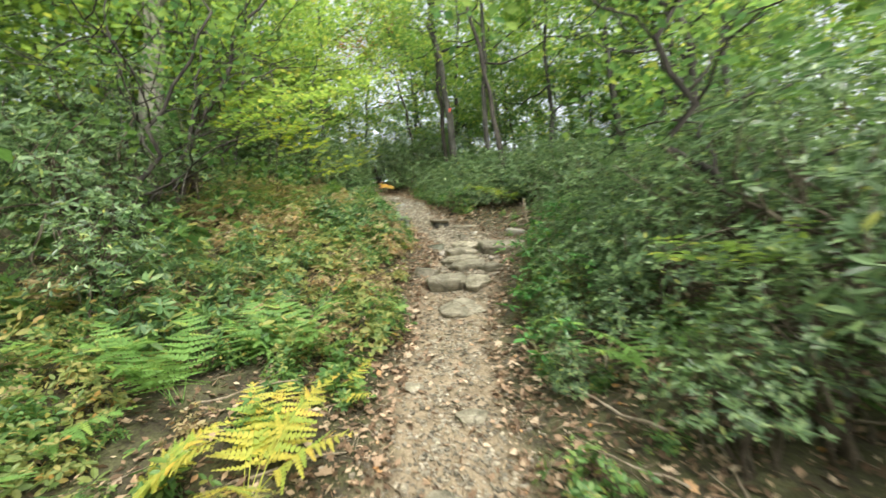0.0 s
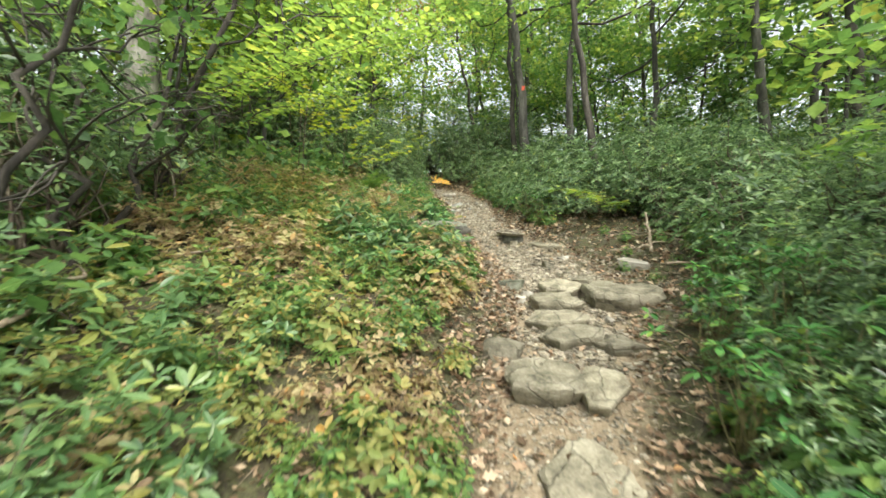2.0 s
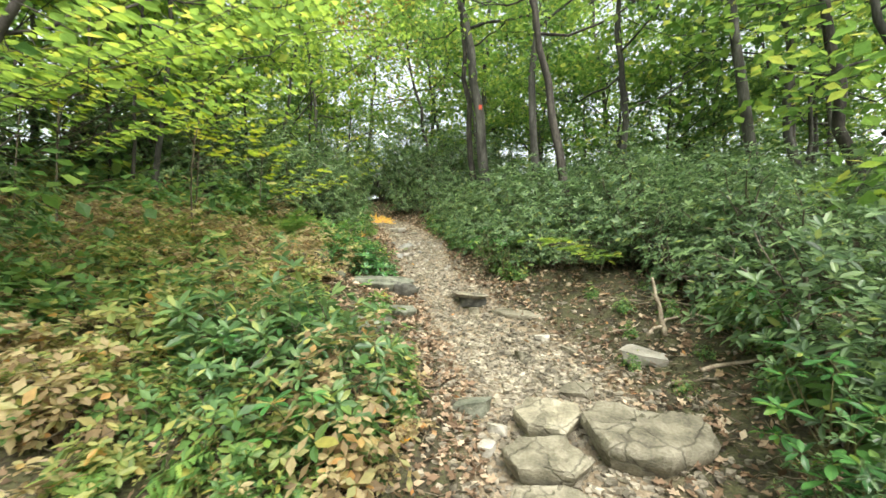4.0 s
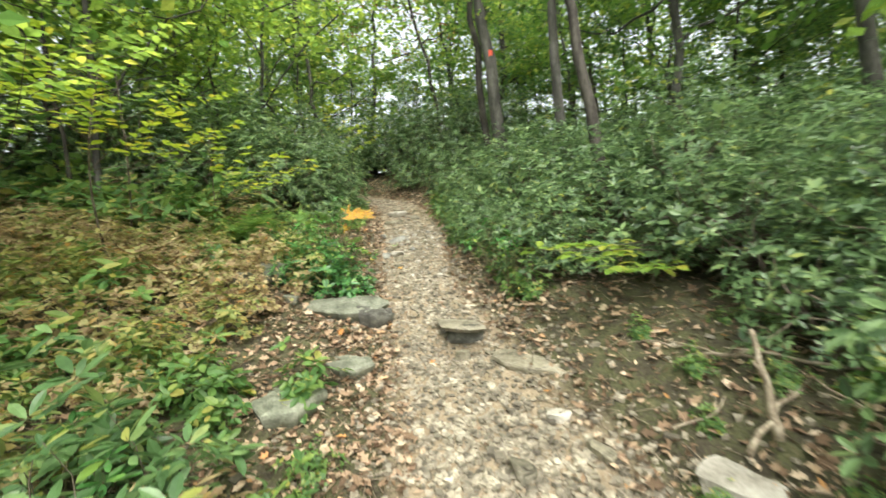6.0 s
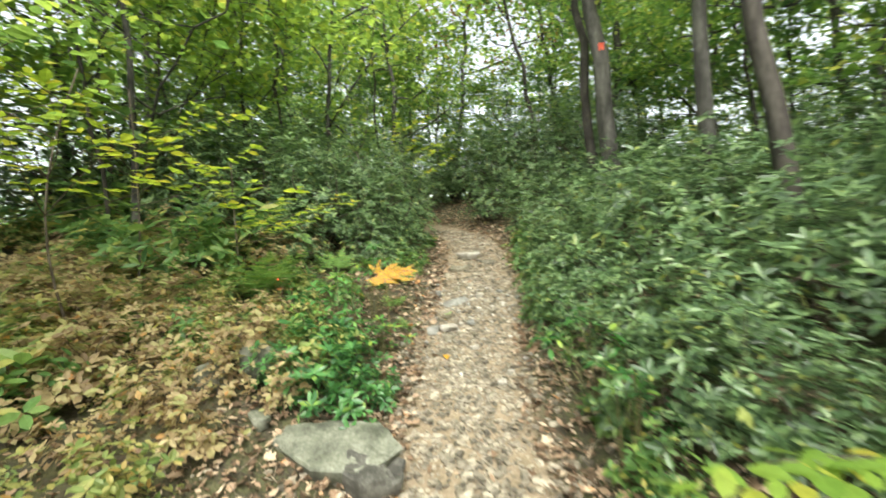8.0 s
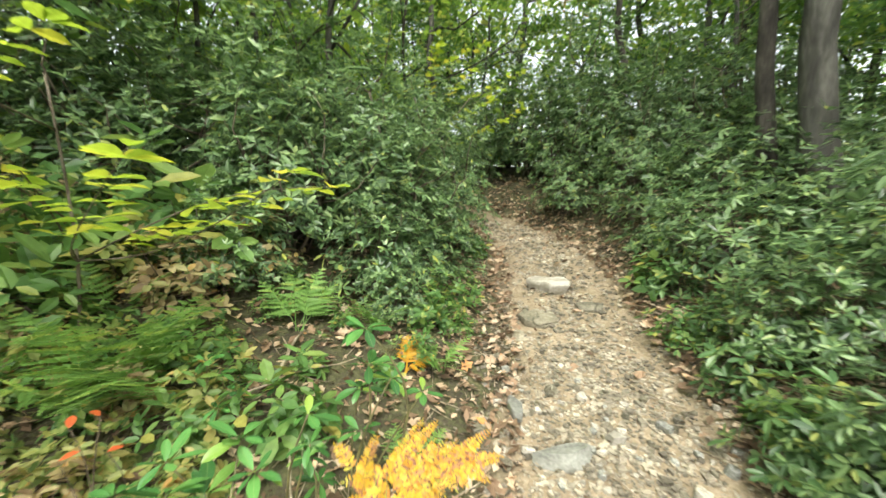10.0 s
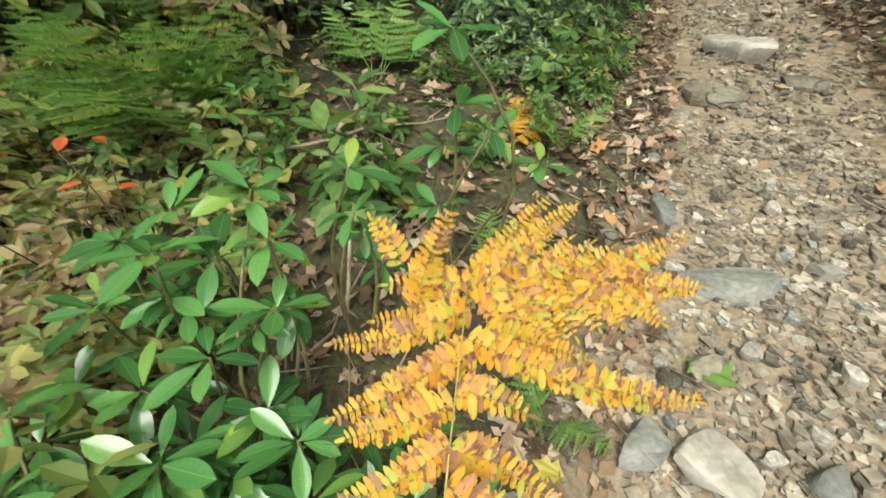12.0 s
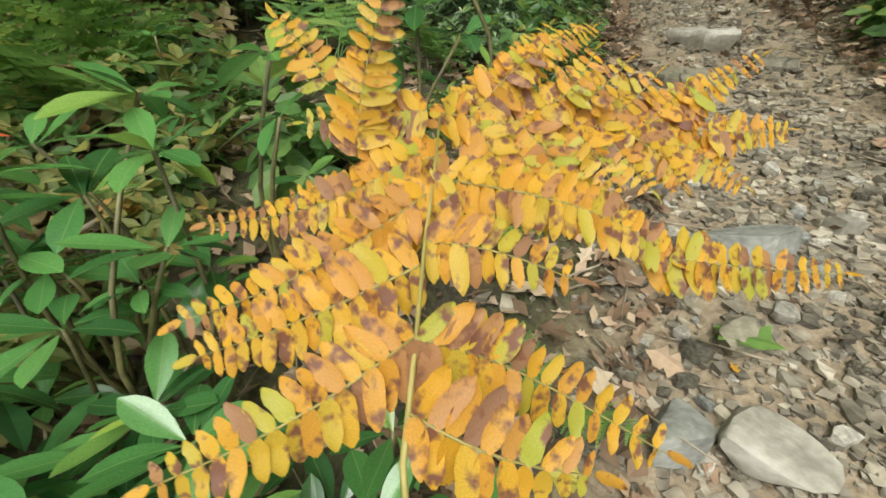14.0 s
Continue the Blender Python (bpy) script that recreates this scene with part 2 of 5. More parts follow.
M_STONEBLUE = solid_mat("blue_grey_stone", (0.13, 0.132, 0.118), (0.25, 0.252, 0.225), (0.37, 0.37, 0.335), 7.0, 0.75, 0.4, (1, 1, 1.4), 9.0, 0.5)
M_GRAVEL = solid_mat("trail_gravel", (0.125, 0.107, 0.077), (0.26, 0.227, 0.17), (0.43, 0.385, 0.30), 8.0, 0.85, 0.3, (1, 1, 1), 6.0, 1.0)
M_BLAZE = solid_mat("orange_red_paint", (0.60, 0.06, 0.025), (0.70, 0.09, 0.04), (0.75, 0.14, 0.07), 25.0, 0.6, 0.2)

# forest floor: bare tan trail, grading into dark humus beside it
M_GROUND, n, l = node_mat("forest_floor")
gp = n["Principled BSDF"]
tc = n.new("ShaderNodeTexCoord")
coarse, mid, fine = (n.new("ShaderNodeTexNoise") for _ in range(3))
for nd, s, d in ((coarse, 1.6, 4), (mid, 9.0, 6), (fine, 60.0, 5)):
    nd.inputs["Scale"].default_value, nd.inputs["Detail"].default_value = s, d
    l.new(tc.outputs["Object"], nd.inputs["Vector"])
peb = n.new("ShaderNodeTexVoronoi")
peb.inputs["Scale"].default_value = 42.0
l.new(tc.outputs["Object"], peb.inputs["Vector"])
soil = ramp_of(n, [(0.3, (0.12, 0.09, 0.058)), (0.48, (0.23, 0.18, 0.118)), (0.7, (0.35, 0.285, 0.20))])
humus = ramp_of(n, [(0.3, (0.025, 0.02, 0.012)), (0.46, (0.05, 0.042, 0.024)), (0.56, (0.068, 0.072, 0.028)), (0.75, (0.14, 0.11, 0.066))])
sm = n.new("ShaderNodeMath")
sm.operation = "MULTIPLY_ADD"
sm.inputs[1].default_value = 0.5
half = n.new("ShaderNodeMath")
half.operation = "MULTIPLY"
half.inputs[1].default_value = 0.5
l.new(mid.outputs["Fac"], half.inputs[0])
l.new(fine.outputs["Fac"], sm.inputs[0])
l.new(half.outputs[0], sm.inputs[2])
l.new(sm.outputs[0], soil.inputs[0])
l.new(sm.outputs[0], humus.inputs[0])
at = n.new("ShaderNodeAttribute")
at.attribute_name = "worn"
edge = n.new("ShaderNodeMath")
edge.operation = "MULTIPLY_ADD"
edge.inputs[1].default_value = 0.9
l.new(coarse.outputs["Fac"], edge.inputs[0])
l.new(at.outputs["Fac"], edge.inputs[2])
step = n.new("ShaderNodeMapRange")
step.inputs["From Min"].default_value, step.inputs["From Max"].default_value = 0.75, 1.15
l.new(edge.outputs[0], step.inputs["Value"])
mx = n.new("ShaderNodeMix")
mx.data_type = "RGBA"
l.new(step.outputs[0], mx.inputs["Factor"])
l.new(humus.outputs[0], mx.inputs[6])
l.new(soil.outputs[0], mx.inputs[7])
l.new(mx.outputs[2], gp.inputs["Base Color"])
gp.inputs["Roughness"].default_value = 0.95
hb = n.new("ShaderNodeMath")
hb.operation = "MULTIPLY_ADD"
hb.inputs[1].default_value = -0.35
l.new(peb.outputs["Distance"], hb.inputs[0])
l.new(sm.outputs[0], hb.inputs[2])
bp = n.new("ShaderNodeBump")
bp.inputs["Strength"].default_value, bp.inputs["Distance"].default_value = 0.8, 0.03
l.new(hb.outputs[0], bp.inputs["Height"])
l.new(bp.outputs[0], gp.inputs["Normal"])


# ---- the lie of the land ----
TY = [-300, -30, -5, 0, 2.7, 4.2, 5.5, 7.1, 8.2, 9.0, 9.5, 10.1, 10.6, 11.6, 12.33, 15, 17, 20, 30, 60, 320]
TZ = [-70, -8.3, -1.65, -0.22, 0.52, 0.93, 1.33, 1.72, 2.04, 2.25, 2.39, 2.67, 2.83, 3.05, 3.23, 3.95, 4.4, 4.75, 4.9, 3.4, -30]
CY = [-300, 0, 2.7, 4.2, 5.5, 6.4, 7.1, 8.2, 9.0, 9.74, 10.87, 11.86, 12.33, 13.2, 13.9, 14.6, 15.5, 18, 320]
CX = [0.1, 0.12, 0.05, 0.08, 0.35, 0.45, 0.3, -0.2, -0.5, -0.8, -0.98, -1.32, -1.48, -1.85, -2.4, -3.4, -5.0, -9, -30]
WY, WX = [-5, 3.5, 5.5, 7.0, 8.2, 9.5, 10.9, 13, 20], [0.36, 0.38, 0.52, 0.62, 0.5, 0.45, 0.52, 0.5, 0.45]


def trail_x(y):
    return sum(np.interp(np.asarray(y) + k, CY, CX) for k in (-0.5, -0.25, 0, 0.25, 0.5)) / 5


def trail_w(y):
    return np.interp(y, WY, WX)


def wave(x, y):
    return (np.sin(x * 1.9 + 1.3 * np.sin(y * 0.8)) * np.sin(y * 1.6 + 0.7 * np.sin(x * 1.1)) * 0.6
            + 0.4 * np.sin(x * 4.3 + y * 1.2) * np.sin(y * 3.7 - x * 0.6))


def height(x, y):
    x, y = np.asarray(x, float), np.asarray(y, float)
    z = sum(np.interp(y + k, TY, TZ) for k in (-0.4, -0.2, 0, 0.2, 0.4)) / 5
    off = x - trail_x(y)
    w = trail_w(y)
    left = np.clip(-off - w * 0.8, 0, None)
    right = np.clip(off - w * 0.8, 0, None)
    z = z + 0.30 * np.minimum(left, 1.0) + 0.20 * np.clip(left - 1.0, 0, 5)
    z = z + 0.22 * np.minimum(right, 1.2) + 0.02 * np.clip(right - 1.2, 0, 6)
    z = z - 0.10 * np.clip(np.abs(off) - 8, 0, 200)
    rough = np.clip((np.abs(off) - w * 0.6) / 0.6, 0.12, 1)
    z = z - 0.20 * np.exp(-(((x + 0.15) / 0.19) ** 2 + ((y - 8.27) / 0.13) ** 2)) + 0.07 * np.exp(-(((x + 0.15) / 0.36) ** 2 + ((y - 8.66) / 0.22) ** 2))
    return z + 0.05 * rough * wave(x, y) + 0.012 * np.sin(x * 13 + y * 5) * np.sin(y * 11 - x * 3)


def H(x, y):
    return float(height(x, y))


def on_trail(x, y, margin=0.0):
    return abs(x - float(trail_x(y))) < float(trail_w(y)) + margin


# ---- mesh helpers ----
def part(name, bm, material, parent=None, label=""):
    me = bpy.data.meshes.new(name)
    bm.to_mesh(me)
    bm.free()
    return hang(name, me, material, parent, label)


def hang(name, me, material, parent=None, label="", m=None):
    if material and not me.materials:
        me.materials.append(material)
    ob = new(name, me)
    if parent:
        ob.parent = parent
    if m is not None:
        ob.matrix_basis = m
    if label:
        ob["label"] = label
    return ob


def raw_mesh(name, verts, faces, smooth=True):
    me = bpy.data.meshes.new(name)
    me.from_pydata(verts, [], faces)
    if smooth:
        me.shade_smooth()
    me.update()
    return me


# leaf outlines: along the blade, across it, and up
OVAL = (np.array([[0, 0, 0], [0.3, 0.42, 0.10], [0.72, 0.40, 0.04], [1, 0, -0.10], [0.72, -0.40, 0.04], [0.3, -0.42, 0.10]]), [[0, 3, 2, 1], [0, 5, 4, 3]])
BLADE = (np.array([[0, 0, 0], [0.16, 0.24, 0.05], [0.45, 0.48, 0.10], [0.75, 0.40, 0.04], [1, 0, -0.12], [0.75, -0.40, 0.04], [0.45, -0.48, 0.10], [0.16, -0.24, 0.05], [0.35, 0, 0.01], [0.7, 0, -0.04]]),
         [[0, 8, 2, 1], [8, 9, 3, 2], [9, 4, 3], [0, 7, 6, 8], [8, 6, 5, 9], [9, 5, 4]])
SLIM = (np.array([[0, 0, 0], [0.5, 0.5, 0.04], [1, 0, -0.08], [0.5, -0.5, 0.04]]), [[0, 2, 1], [0, 3, 2]])
LOBED = (np.array([[0, 0, 0], [0.18, 0.2, 0.12], [0.3, 0.5, 0.2], [0.45, 0.25, 0.06], [0.62, 0.55, 0.16], [0.75, 0.2, 0.02], [1, 0, 0.1], [0.75, -0.2, 0.0], [0.6, -0.5, 0.2], [0.45, -0.22, 0.06], [0.28, -0.5, 0.1], [0.18, -0.2, 0.1]]),
         [[0, 3, 2, 1], [0, 6, 5, 3], [3, 5, 4], [0, 11, 10, 9], [0, 9, 7, 6], [9, 8, 7]])


def unit(a):
    return a / np.maximum(np.linalg.norm(a, axis=-1, keepdims=True), 1e-9)


def leaves(name, shape, P, D, U, L, W, smooth=False):
    """One mesh of many leaves: places P, ways D along the blade, rough ways up U, lengths L and widths W."""
    T, F = shape
    D = unit(D)
    S = unit(np.cross(U, D))
    N = np.cross(D, S)
    L, W = np.asarray(L)[:, None, None], np.asarray(W)[:, None, None]
    V = P[:, None, :] + L * T[None, :, :1] * D[:, None, :] + W * T[None, :, 1:2] * S[:, None, :] + W * T[None, :, 2:3] * N[:, None, :]
    k = len(T)
    faces = [[i * k + a for a in f] for i in range(len(P)) for f in F]
    return raw_mesh(name, V.reshape(-1, 3).tolist(), faces, smooth)


def tube_data(points, radii, sides=6):
    """Rings along a bent line, closed to a tip."""
    pts = np.asarray(points, float)
    tang = unit(np.gradient(pts, axis=0))
    ref = np.array([0.31, 0.95, 0.07])
    a = unit(np.cross(tang, ref))
    b = np.cross(tang, a)
    ang = np.linspace(0, 2 * np.pi, sides, endpoint=False)
    V = pts[:, None, :] + np.asarray(radii)[:, None, None] * (np.cos(ang)[None, :, None] * a[:, None, :] + np.sin(ang)[None, :, None] * b[:, None, :])
    F = []
    for i in range(len(pts) - 1):
        for j in range(sides):
            k = (j + 1) % sides
            F.append([i * sides + j, i * sides + k, (i + 1) * sides + k, (i + 1) * sides + j])
    F.append(list(range(sides - 1, -1, -1)))
    F.append([(len(pts) - 1) * sides + j for j in range(sides)])
    return V.reshape(-1, 3).tolist(), F


def tubes(name, lines, sides=6, thin=0):
    V, F = [], []
    for k, (pts, rad) in enumerate(lines):
        v, f = tube_data(pts, rad, thin if thin and k and rad[0] < 0.0101 else sides if not (thin and k) else 5)
        F += [[a + len(V) for a in q] for q in f]
        V += v
    return raw_mesh(name, V, F)


def bent(a, b, r, sag=0.15, n=7, kink=0.0):
    """A bent line from a to b."""
    a, b = np.asarray(a, float), np.asarray(b, float)
    t = np.linspace(0, 1, n)[:, None]
    length = np.linalg.norm(b - a)
    way = r.normal(size=3) * sag * length
    pts = a + (b - a) * t + np.sin(t * np.pi) * way
    if kink:
        pts[1:-1] += r.normal(size=(n - 2, 3)) * kink * length
    return pts


def at_pose(x, y, turn=0.0, scale=1.0, sink=0.0):
    return pose(x, y, H(x, y) - sink, 0, 0, turn) @ Matrix.Scale(scale, 4)


# ---- the ground, one sheet to the horizon ----
gx = np.unique(np.concatenate([-np.geomspace(9, 300, 22)[::-1], np.linspace(-9, -3, 40), np.linspace(-3, 2.5, 111), np.linspace(2.5, 9, 42), np.geomspace(9, 300, 22)]))
gy = np.unique(np.concatenate([-np.geomspace(4, 300, 20)[::-1], np.linspace(-4, 1, 34), np.linspace(1, 14, 240), np.linspace(14, 24, 50), np.geomspace(24, 320, 22)]))
GX, GY = np.meshgrid(gx, gy)
GZ = height(GX, GY)
nx = len(gx)
verts = np.stack([GX, GY, GZ], -1).reshape(-1, 3)
faces = [[j * nx + i, j * nx + i + 1, (j + 1) * nx + i + 1, (j + 1) * nx + i] for j in range(len(gy) - 1) for i in range(nx - 1)]
me = raw_mesh("ground", verts.tolist(), faces)
worn = me.attributes.new("worn", "FLOAT", "POINT")
offs = np.abs(verts[:, 0] - trail_x(verts[:, 1])) - trail_w(verts[:, 1])
worn.data.foreach_set("value", np.clip(0.5 - offs / 0.5, 0, 1).astype(np.float32))
ground = tagged(hang("ground", me, M_GROUND), "sloping forest floor with a worn tan dirt trail", "ground", kind="structure")


# ---- stones ----
def stone_mesh(name, sx, sy, sz, seed, cuts=9, level=3, rough=0.06, crisp=False):
    r = np.random.RandomState(seed)
    bm = bmesh.new()
    bmesh.ops.create_icosphere(bm, subdivisions=level, radius=1.0)
    V = np.array([v.co[:] for v in bm.verts])
    planes = unit(r.normal(size=(cuts, 3)) * [1, 1, 0.5])
    planes = np.vstack([planes, [[0.1 * r.normal(), 0.1 * r.normal(), 1.0]], [[0, 0, -1.0]]])
    if crisp:
        planes[:, 2] *= 0.35
    depth = np.append(r.uniform(0.48, 0.78, cuts), [0.36, 0.45])
    for p, d in zip(unit(planes), depth):
        over = np.clip(V @ p - d, 0, None)
        V = V - over[:, None] * p * (0.98 if crisp else 0.90)
    V = V / np.abs(V).max(axis=0)
    bump = np.array([noise.noise(Vector(v * 2.1) + Vector((seed, 0, 0))) + 0.5 * noise.noise(Vector(v * 5.3) + Vector((0, seed, 0))) for v in V])
    V = V * (1 + rough * bump[:, None]) * [sx / 2, sy / 2, sz / 2]
    for v, c in zip(bm.verts, V):
        v.co = c
    me = bpy.data.meshes.new(name)
    bm.to_mesh(me)
    bm.free()
    me.shade_smooth()
    me.set_sharp_from_angle(angle=radians(22 if crisp else 34))
    return me


def rock(x, y, sx, sy, sz, turn, seed, mat, label, tilt=0.0, lean=0.0, up=0.25, name="rock", crisp=False):
    ob = hang(name, stone_mesh(name, sx, sy, sz, seed, crisp=crisp), mat)
    ob.matrix_basis = pose(x, y, H(x, y) + sz * up, tilt, lean, turn)
    return tagged(ob, label, "rock", group="rocks of the trail")


def slab_mesh(name, sx, sy, sz, seed, corners=7):
    """A split slab: angular outline, undercut sides, worn upper edge and a stepped, uneven top."""
    r = np.random.RandomState(seed)
    ang = (np.arange(corners) + r.uniform(-0.3, 0.3, corners)) / corners * 2 * math.pi
    c, s = np.cos(ang), np.sin(ang)
    rad = r.uniform(0.88, 1.06, corners) / (np.abs(c) ** 2.8 + np.abs(s) ** 2.8) ** (1 / 2.8)
    out = np.stack([rad * c, rad * s], -1)
    k = 7
    rim = np.concatenate([out[i] + (out[(i + 1) % corners] - out[i]) * (np.arange(k) / k)[:, None] for i in range(corners)])
    rim /= np.abs(rim).max(axis=0)
    n_ = len(rim)
    rings = ((0.74, -0.5), (0.86, -0.2), (0.97, 0.12), (1.0, 0.28), (0.975, 0.42), (0.93, 0.48), (0.78, 0.5), (0.58, 0.51), (0.36, 0.51), (0.16, 0.5))
    cut = r.uniform(0, 6.28)
    V = []
    for m_, (q, h) in enumerate(rings):
        for p in rim * q:
            at = Vector((p[0] * 1.7, p[1] * 1.7, h * 2.0))
            w = noise.noise(at + Vector((seed * 1.3, 0, 0))) + 0.5 * noise.noise(at * 2.7 + Vector((0, seed, 0)))
            side = 1 + 0.06 * w + 0.02 * noise.noise(Vector((p[0] * 2, p[1] * 2, h * 16 + seed)))
            ledge = -0.16 * (p[0] * math.cos(cut) + p[1] * math.sin(cut) > 0.3 + 0.25 * w) if m_ > 3 else 0
            V.append([p[0] * side * sx / 2, p[1] * side * sy / 2, (h + (0.13 * w if m_ > 2 else 0) + ledge) * sz])
    V.append([0, 0, 0.5 * sz])
    F = [[j * n_ + i, j * n_ + (i + 1) % n_, (j + 1) * n_ + (i + 1) % n_, (j + 1) * n_ + i] for j in range(len(rings) - 1) for i in range(n_)]
    top = (len(rings) - 1) * n_
    F += [[top + i, top + (i + 1) % n_, len(V) - 1] for i in range(n_)] + [list(range(n_))[::-1]]
    me = raw_mesh(name, V, F)
    me.shade_smooth()
    me.set_sharp_from_angle(angle=radians(28))
    return me


def slab(x, y, sx, sy, sz, turn, seed, mat, label, tilt=0.0, lean=0.0, up=0.25, corners=7):
    ob = hang("rock", slab_mesh("rock", sx, sy, sz, seed, corners), mat)
    ob.matrix_basis = pose(x, y, H(x, y) + sz * up, tilt, lean, turn)
    return tagged(ob, label, "rock", group="rocks of the trail")


STEP = "flat grey-tan stone slab bedded in the dirt trail"
slab(0.03, 4.76, 0.52, 0.50, 0.20, 8, 48, M_STONE, "large angular grey rock with a dark undercut in the trail", 9, 3, 0.22, 8)
slab(0.39, 4.72, 0.34, 0.48, 0.15, -14, 4, M_STONE, STEP, 13, 5, 0.16, 6)
slab(0.20, 4.12, 0.54, 0.44, 0.12, 20, 5, M_STONE, "broad low tan rock worn smooth by feet", 16, 0, -0.1, 7)
rock(-0.20, 5.12, 0.38, 0.26, 0.16, 30, 6, M_STONE, STEP, 5, 8, 0.2)
slab(0.22, 5.60, 0.56, 0.34, 0.14, 8, 7, M_STONE, STEP, 14, -4, 0.15, 6)
slab(0.30, 5.34, 0.52, 0.34, 0.15, 16, 43, M_STONE, "angular grey rock tilted in the trail", 14, -6, 0.2, 6)
slab(0.60, 5.24, 0.46, 0.22, 0.13, -35, 8, M_STONE, STEP, 10, 4, 0.15, 5)
slab(0.26, 5.90, 0.50, 0.34, 0.17, 4, 9, M_STONE, STEP, 10, 0, 0.2, 6)
slab(0.34, 6.26, 0.44, 0.38, 0.17, -8, 10, M_STONE, STEP, 12, 0, 0.22, 6)
slab(0.86, 6.06, 0.74, 0.54, 0.25, -8, 11, M_STONE, "large rounded grey boulder half buried in the trail", 10, 4, 0.2, 9)
rock(0.62, 6.62, 0.28, 0.18, 0.10, 10, 12, M_STONE, STEP, 4, 0, 0.3)
rock(-0.06, 6.04, 0.14, 0.11, 0.08, 40, 44, M_STONEPALE, "small pale stone wedged beside a slab", 0, 0, 0.3)
rock(0.02, 6.22, 0.15, 0.11, 0.08, -20, 45, M_STONEPALE, "small pale stone wedged beside a slab", 0, 0, 0.3)
rock(-0.12, 6.42, 0.34, 0.22, 0.14, 15, 46, M_STONEMOSS, "mossy stone at the edge of the trail", 4, 0, 0.25)
rock(0.66, 5.66, 0.12, 0.09, 0.06, 70, 47, M_STONEPALE, "small pale stone wedged beside a slab", 0, 0, 0.3)
rock(0.32, 7.10, 0.20, 0.15, 0.12, -35, 13, M_STONE, "squarish tan stone standing proud of the trail", 8, 6, 0.3, crisp=True)
rock(1.24, 6.94, 0.36, 0.27, 0.10, -15, 14, M_STONEPALE, "pale flat-topped stone on dark dirt beside roots", 12, 2, 0.45, crisp=True)
rock(0.72, 7.22, 0.24, 0.11, 0.07, -55, 15, M_STONE, STEP, 0, 0, 0.2)
rock(0.55, 7.50, 0.16, 0.12, 0.07, 15, 16, M_STONEPALE, STEP, 0, 0, 0.25)
lip = slab(-0.13, 8.40, 0.50, 0.30, 0.05, -18, 17, M_STONE, "flat stone lip overhanging a dark hollow in the trail", -1, 6, 0.5, 6)
lip.location.z = H(-0.14, 8.62) - 0.03
# added stone; its dark colour paints the shade in the hollow
rock(-0.12, 8.44, 0.42, 0.18, 0.16, -18, 49, M_STONESHADED, "added dark stone standing in for the shade under the stone lip", 0, 0, 0.2, crisp=True)
rock(-0.06, 8.10, 0.16, 0.12, 0.11, 10, 18, M_STONE, "rounded pale stone resting under the stone lip", 0, 0, 0.35)
slab(0.42, 7.98, 0.66, 0.26, 0.10, -24, 19, M_STONE, "long low ledge of stone crossing the trail", 8, 4, -0.12, 7)
slab(-1.20, 8.68, 0.80, 0.46, 0.19, 12, 20, M_STONEMOSS, "mossy grey-green slab beside the trail", 8, 3, 0.25, 7)
# added block, coloured dark as the slab's right front in shade
slab(-0.92, 8.61, 0.38, 0.32, 0.19, 6, 21, M_STONESHADED, "added dark block standing in for the shaded right front of the mossy slab", 4, 6, 0.22, 6)
rock(-2.08, 8.98, 0.40, 0.28, 0.26, 20, 22, M_STONEMOSS, "mossy rock among low shrubs", 5, 0, 0.35)
rock(-2.25, 8.70, 0.26, 0.22, 0.20, 50, 23, M_STONEMOSS, "dark mossy rock among dead leaves", 5, 0, 0.35)
rock(-1.72, 8.62, 0.20, 0.14, 0.10, 0, 24, M_STONEMOSS, "small mossy stone on dead leaves", 0, 0, 0.3)
slab(-1.05, 7.28, 0.46, 0.34, 0.15, 25, 25, M_STONEMOSS, "flat grey stone in dead leaves at the trail edge", 8, 4, 0.2, 6)
slab(-0.85, 7.78, 0.36, 0.26, 0.12, 10, 26, M_STONEMOSS, "flat grey stone in dead leaves at the trail edge", 8, 4, 0.15, 6)
slab(-1.60, 12.38, 0.38, 0.30, 0.11, 4, 27, M_STONEPALE, "pale flat stone slab lying across the trail", 5, -2, 0.28, 7)
slab(-1.58, 11.84, 0.34, 0.26, 0.12, -6, 28, M_STONE, "low brown stone step bedded in gravel", 10, 0, -0.12, 6)
rock(-1.26, 12.12, 0.22, 0.15, 0.07, 15, 29, M_STONE, STEP, 2, 0, 0.2)
rock(-1.21, 10.67, 0.26, 0.13, 0.10, 12, 30, M_STONEBLUE, "grey slab set on edge along the trail", 8, -10, 0.3, crisp=True)
rock(-1.47, 10.86, 0.20, 0.08, 0.07, -50, 31, M_STONEBLUE, "narrow grey stone along the trail edge", 4, 0, 0.3)
rock(-1.55, 10.60, 0.16, 0.07, 0.07, -45, 32, M_STONE, "narrow tan stone along the trail edge", 4, 0, 0.3)
rock(-1.10, 10.19, 0.19, 0.15, 0.07, -35, 33, M_STONEPALE, "smooth flat tan stone among gravel", 3, 0, 0.4)
rock(-1.23, 10.14, 0.11, 0.15, 0.08, -10, 34, M_STONEBLUE, "smooth blue-grey stone among gravel", 3, 0, 0.4)
rock(-1.05, 10.06, 0.13, 0.10, 0.06, 20, 35, M_STONE, "flat tan stone among gravel", 3, 0, 0.4)
rock(-1.17, 10.37, 0.11, 0.08, 0.07, 30, 36, M_STONE, "rounded tan stone among gravel", 3, 0, 0.4)
rock(-0.91, 10.28, 0.10, 0.08, 0.05, 60, 37, M_STONEBLUE, "small blue-grey stone among gravel", 3, 0, 0.4)
rock(-1.01, 10.86, 0.09, 0.08, 0.05, 60, 38, M_STONEPALE, "small pale stone among gravel", 3, 0, 0.4)
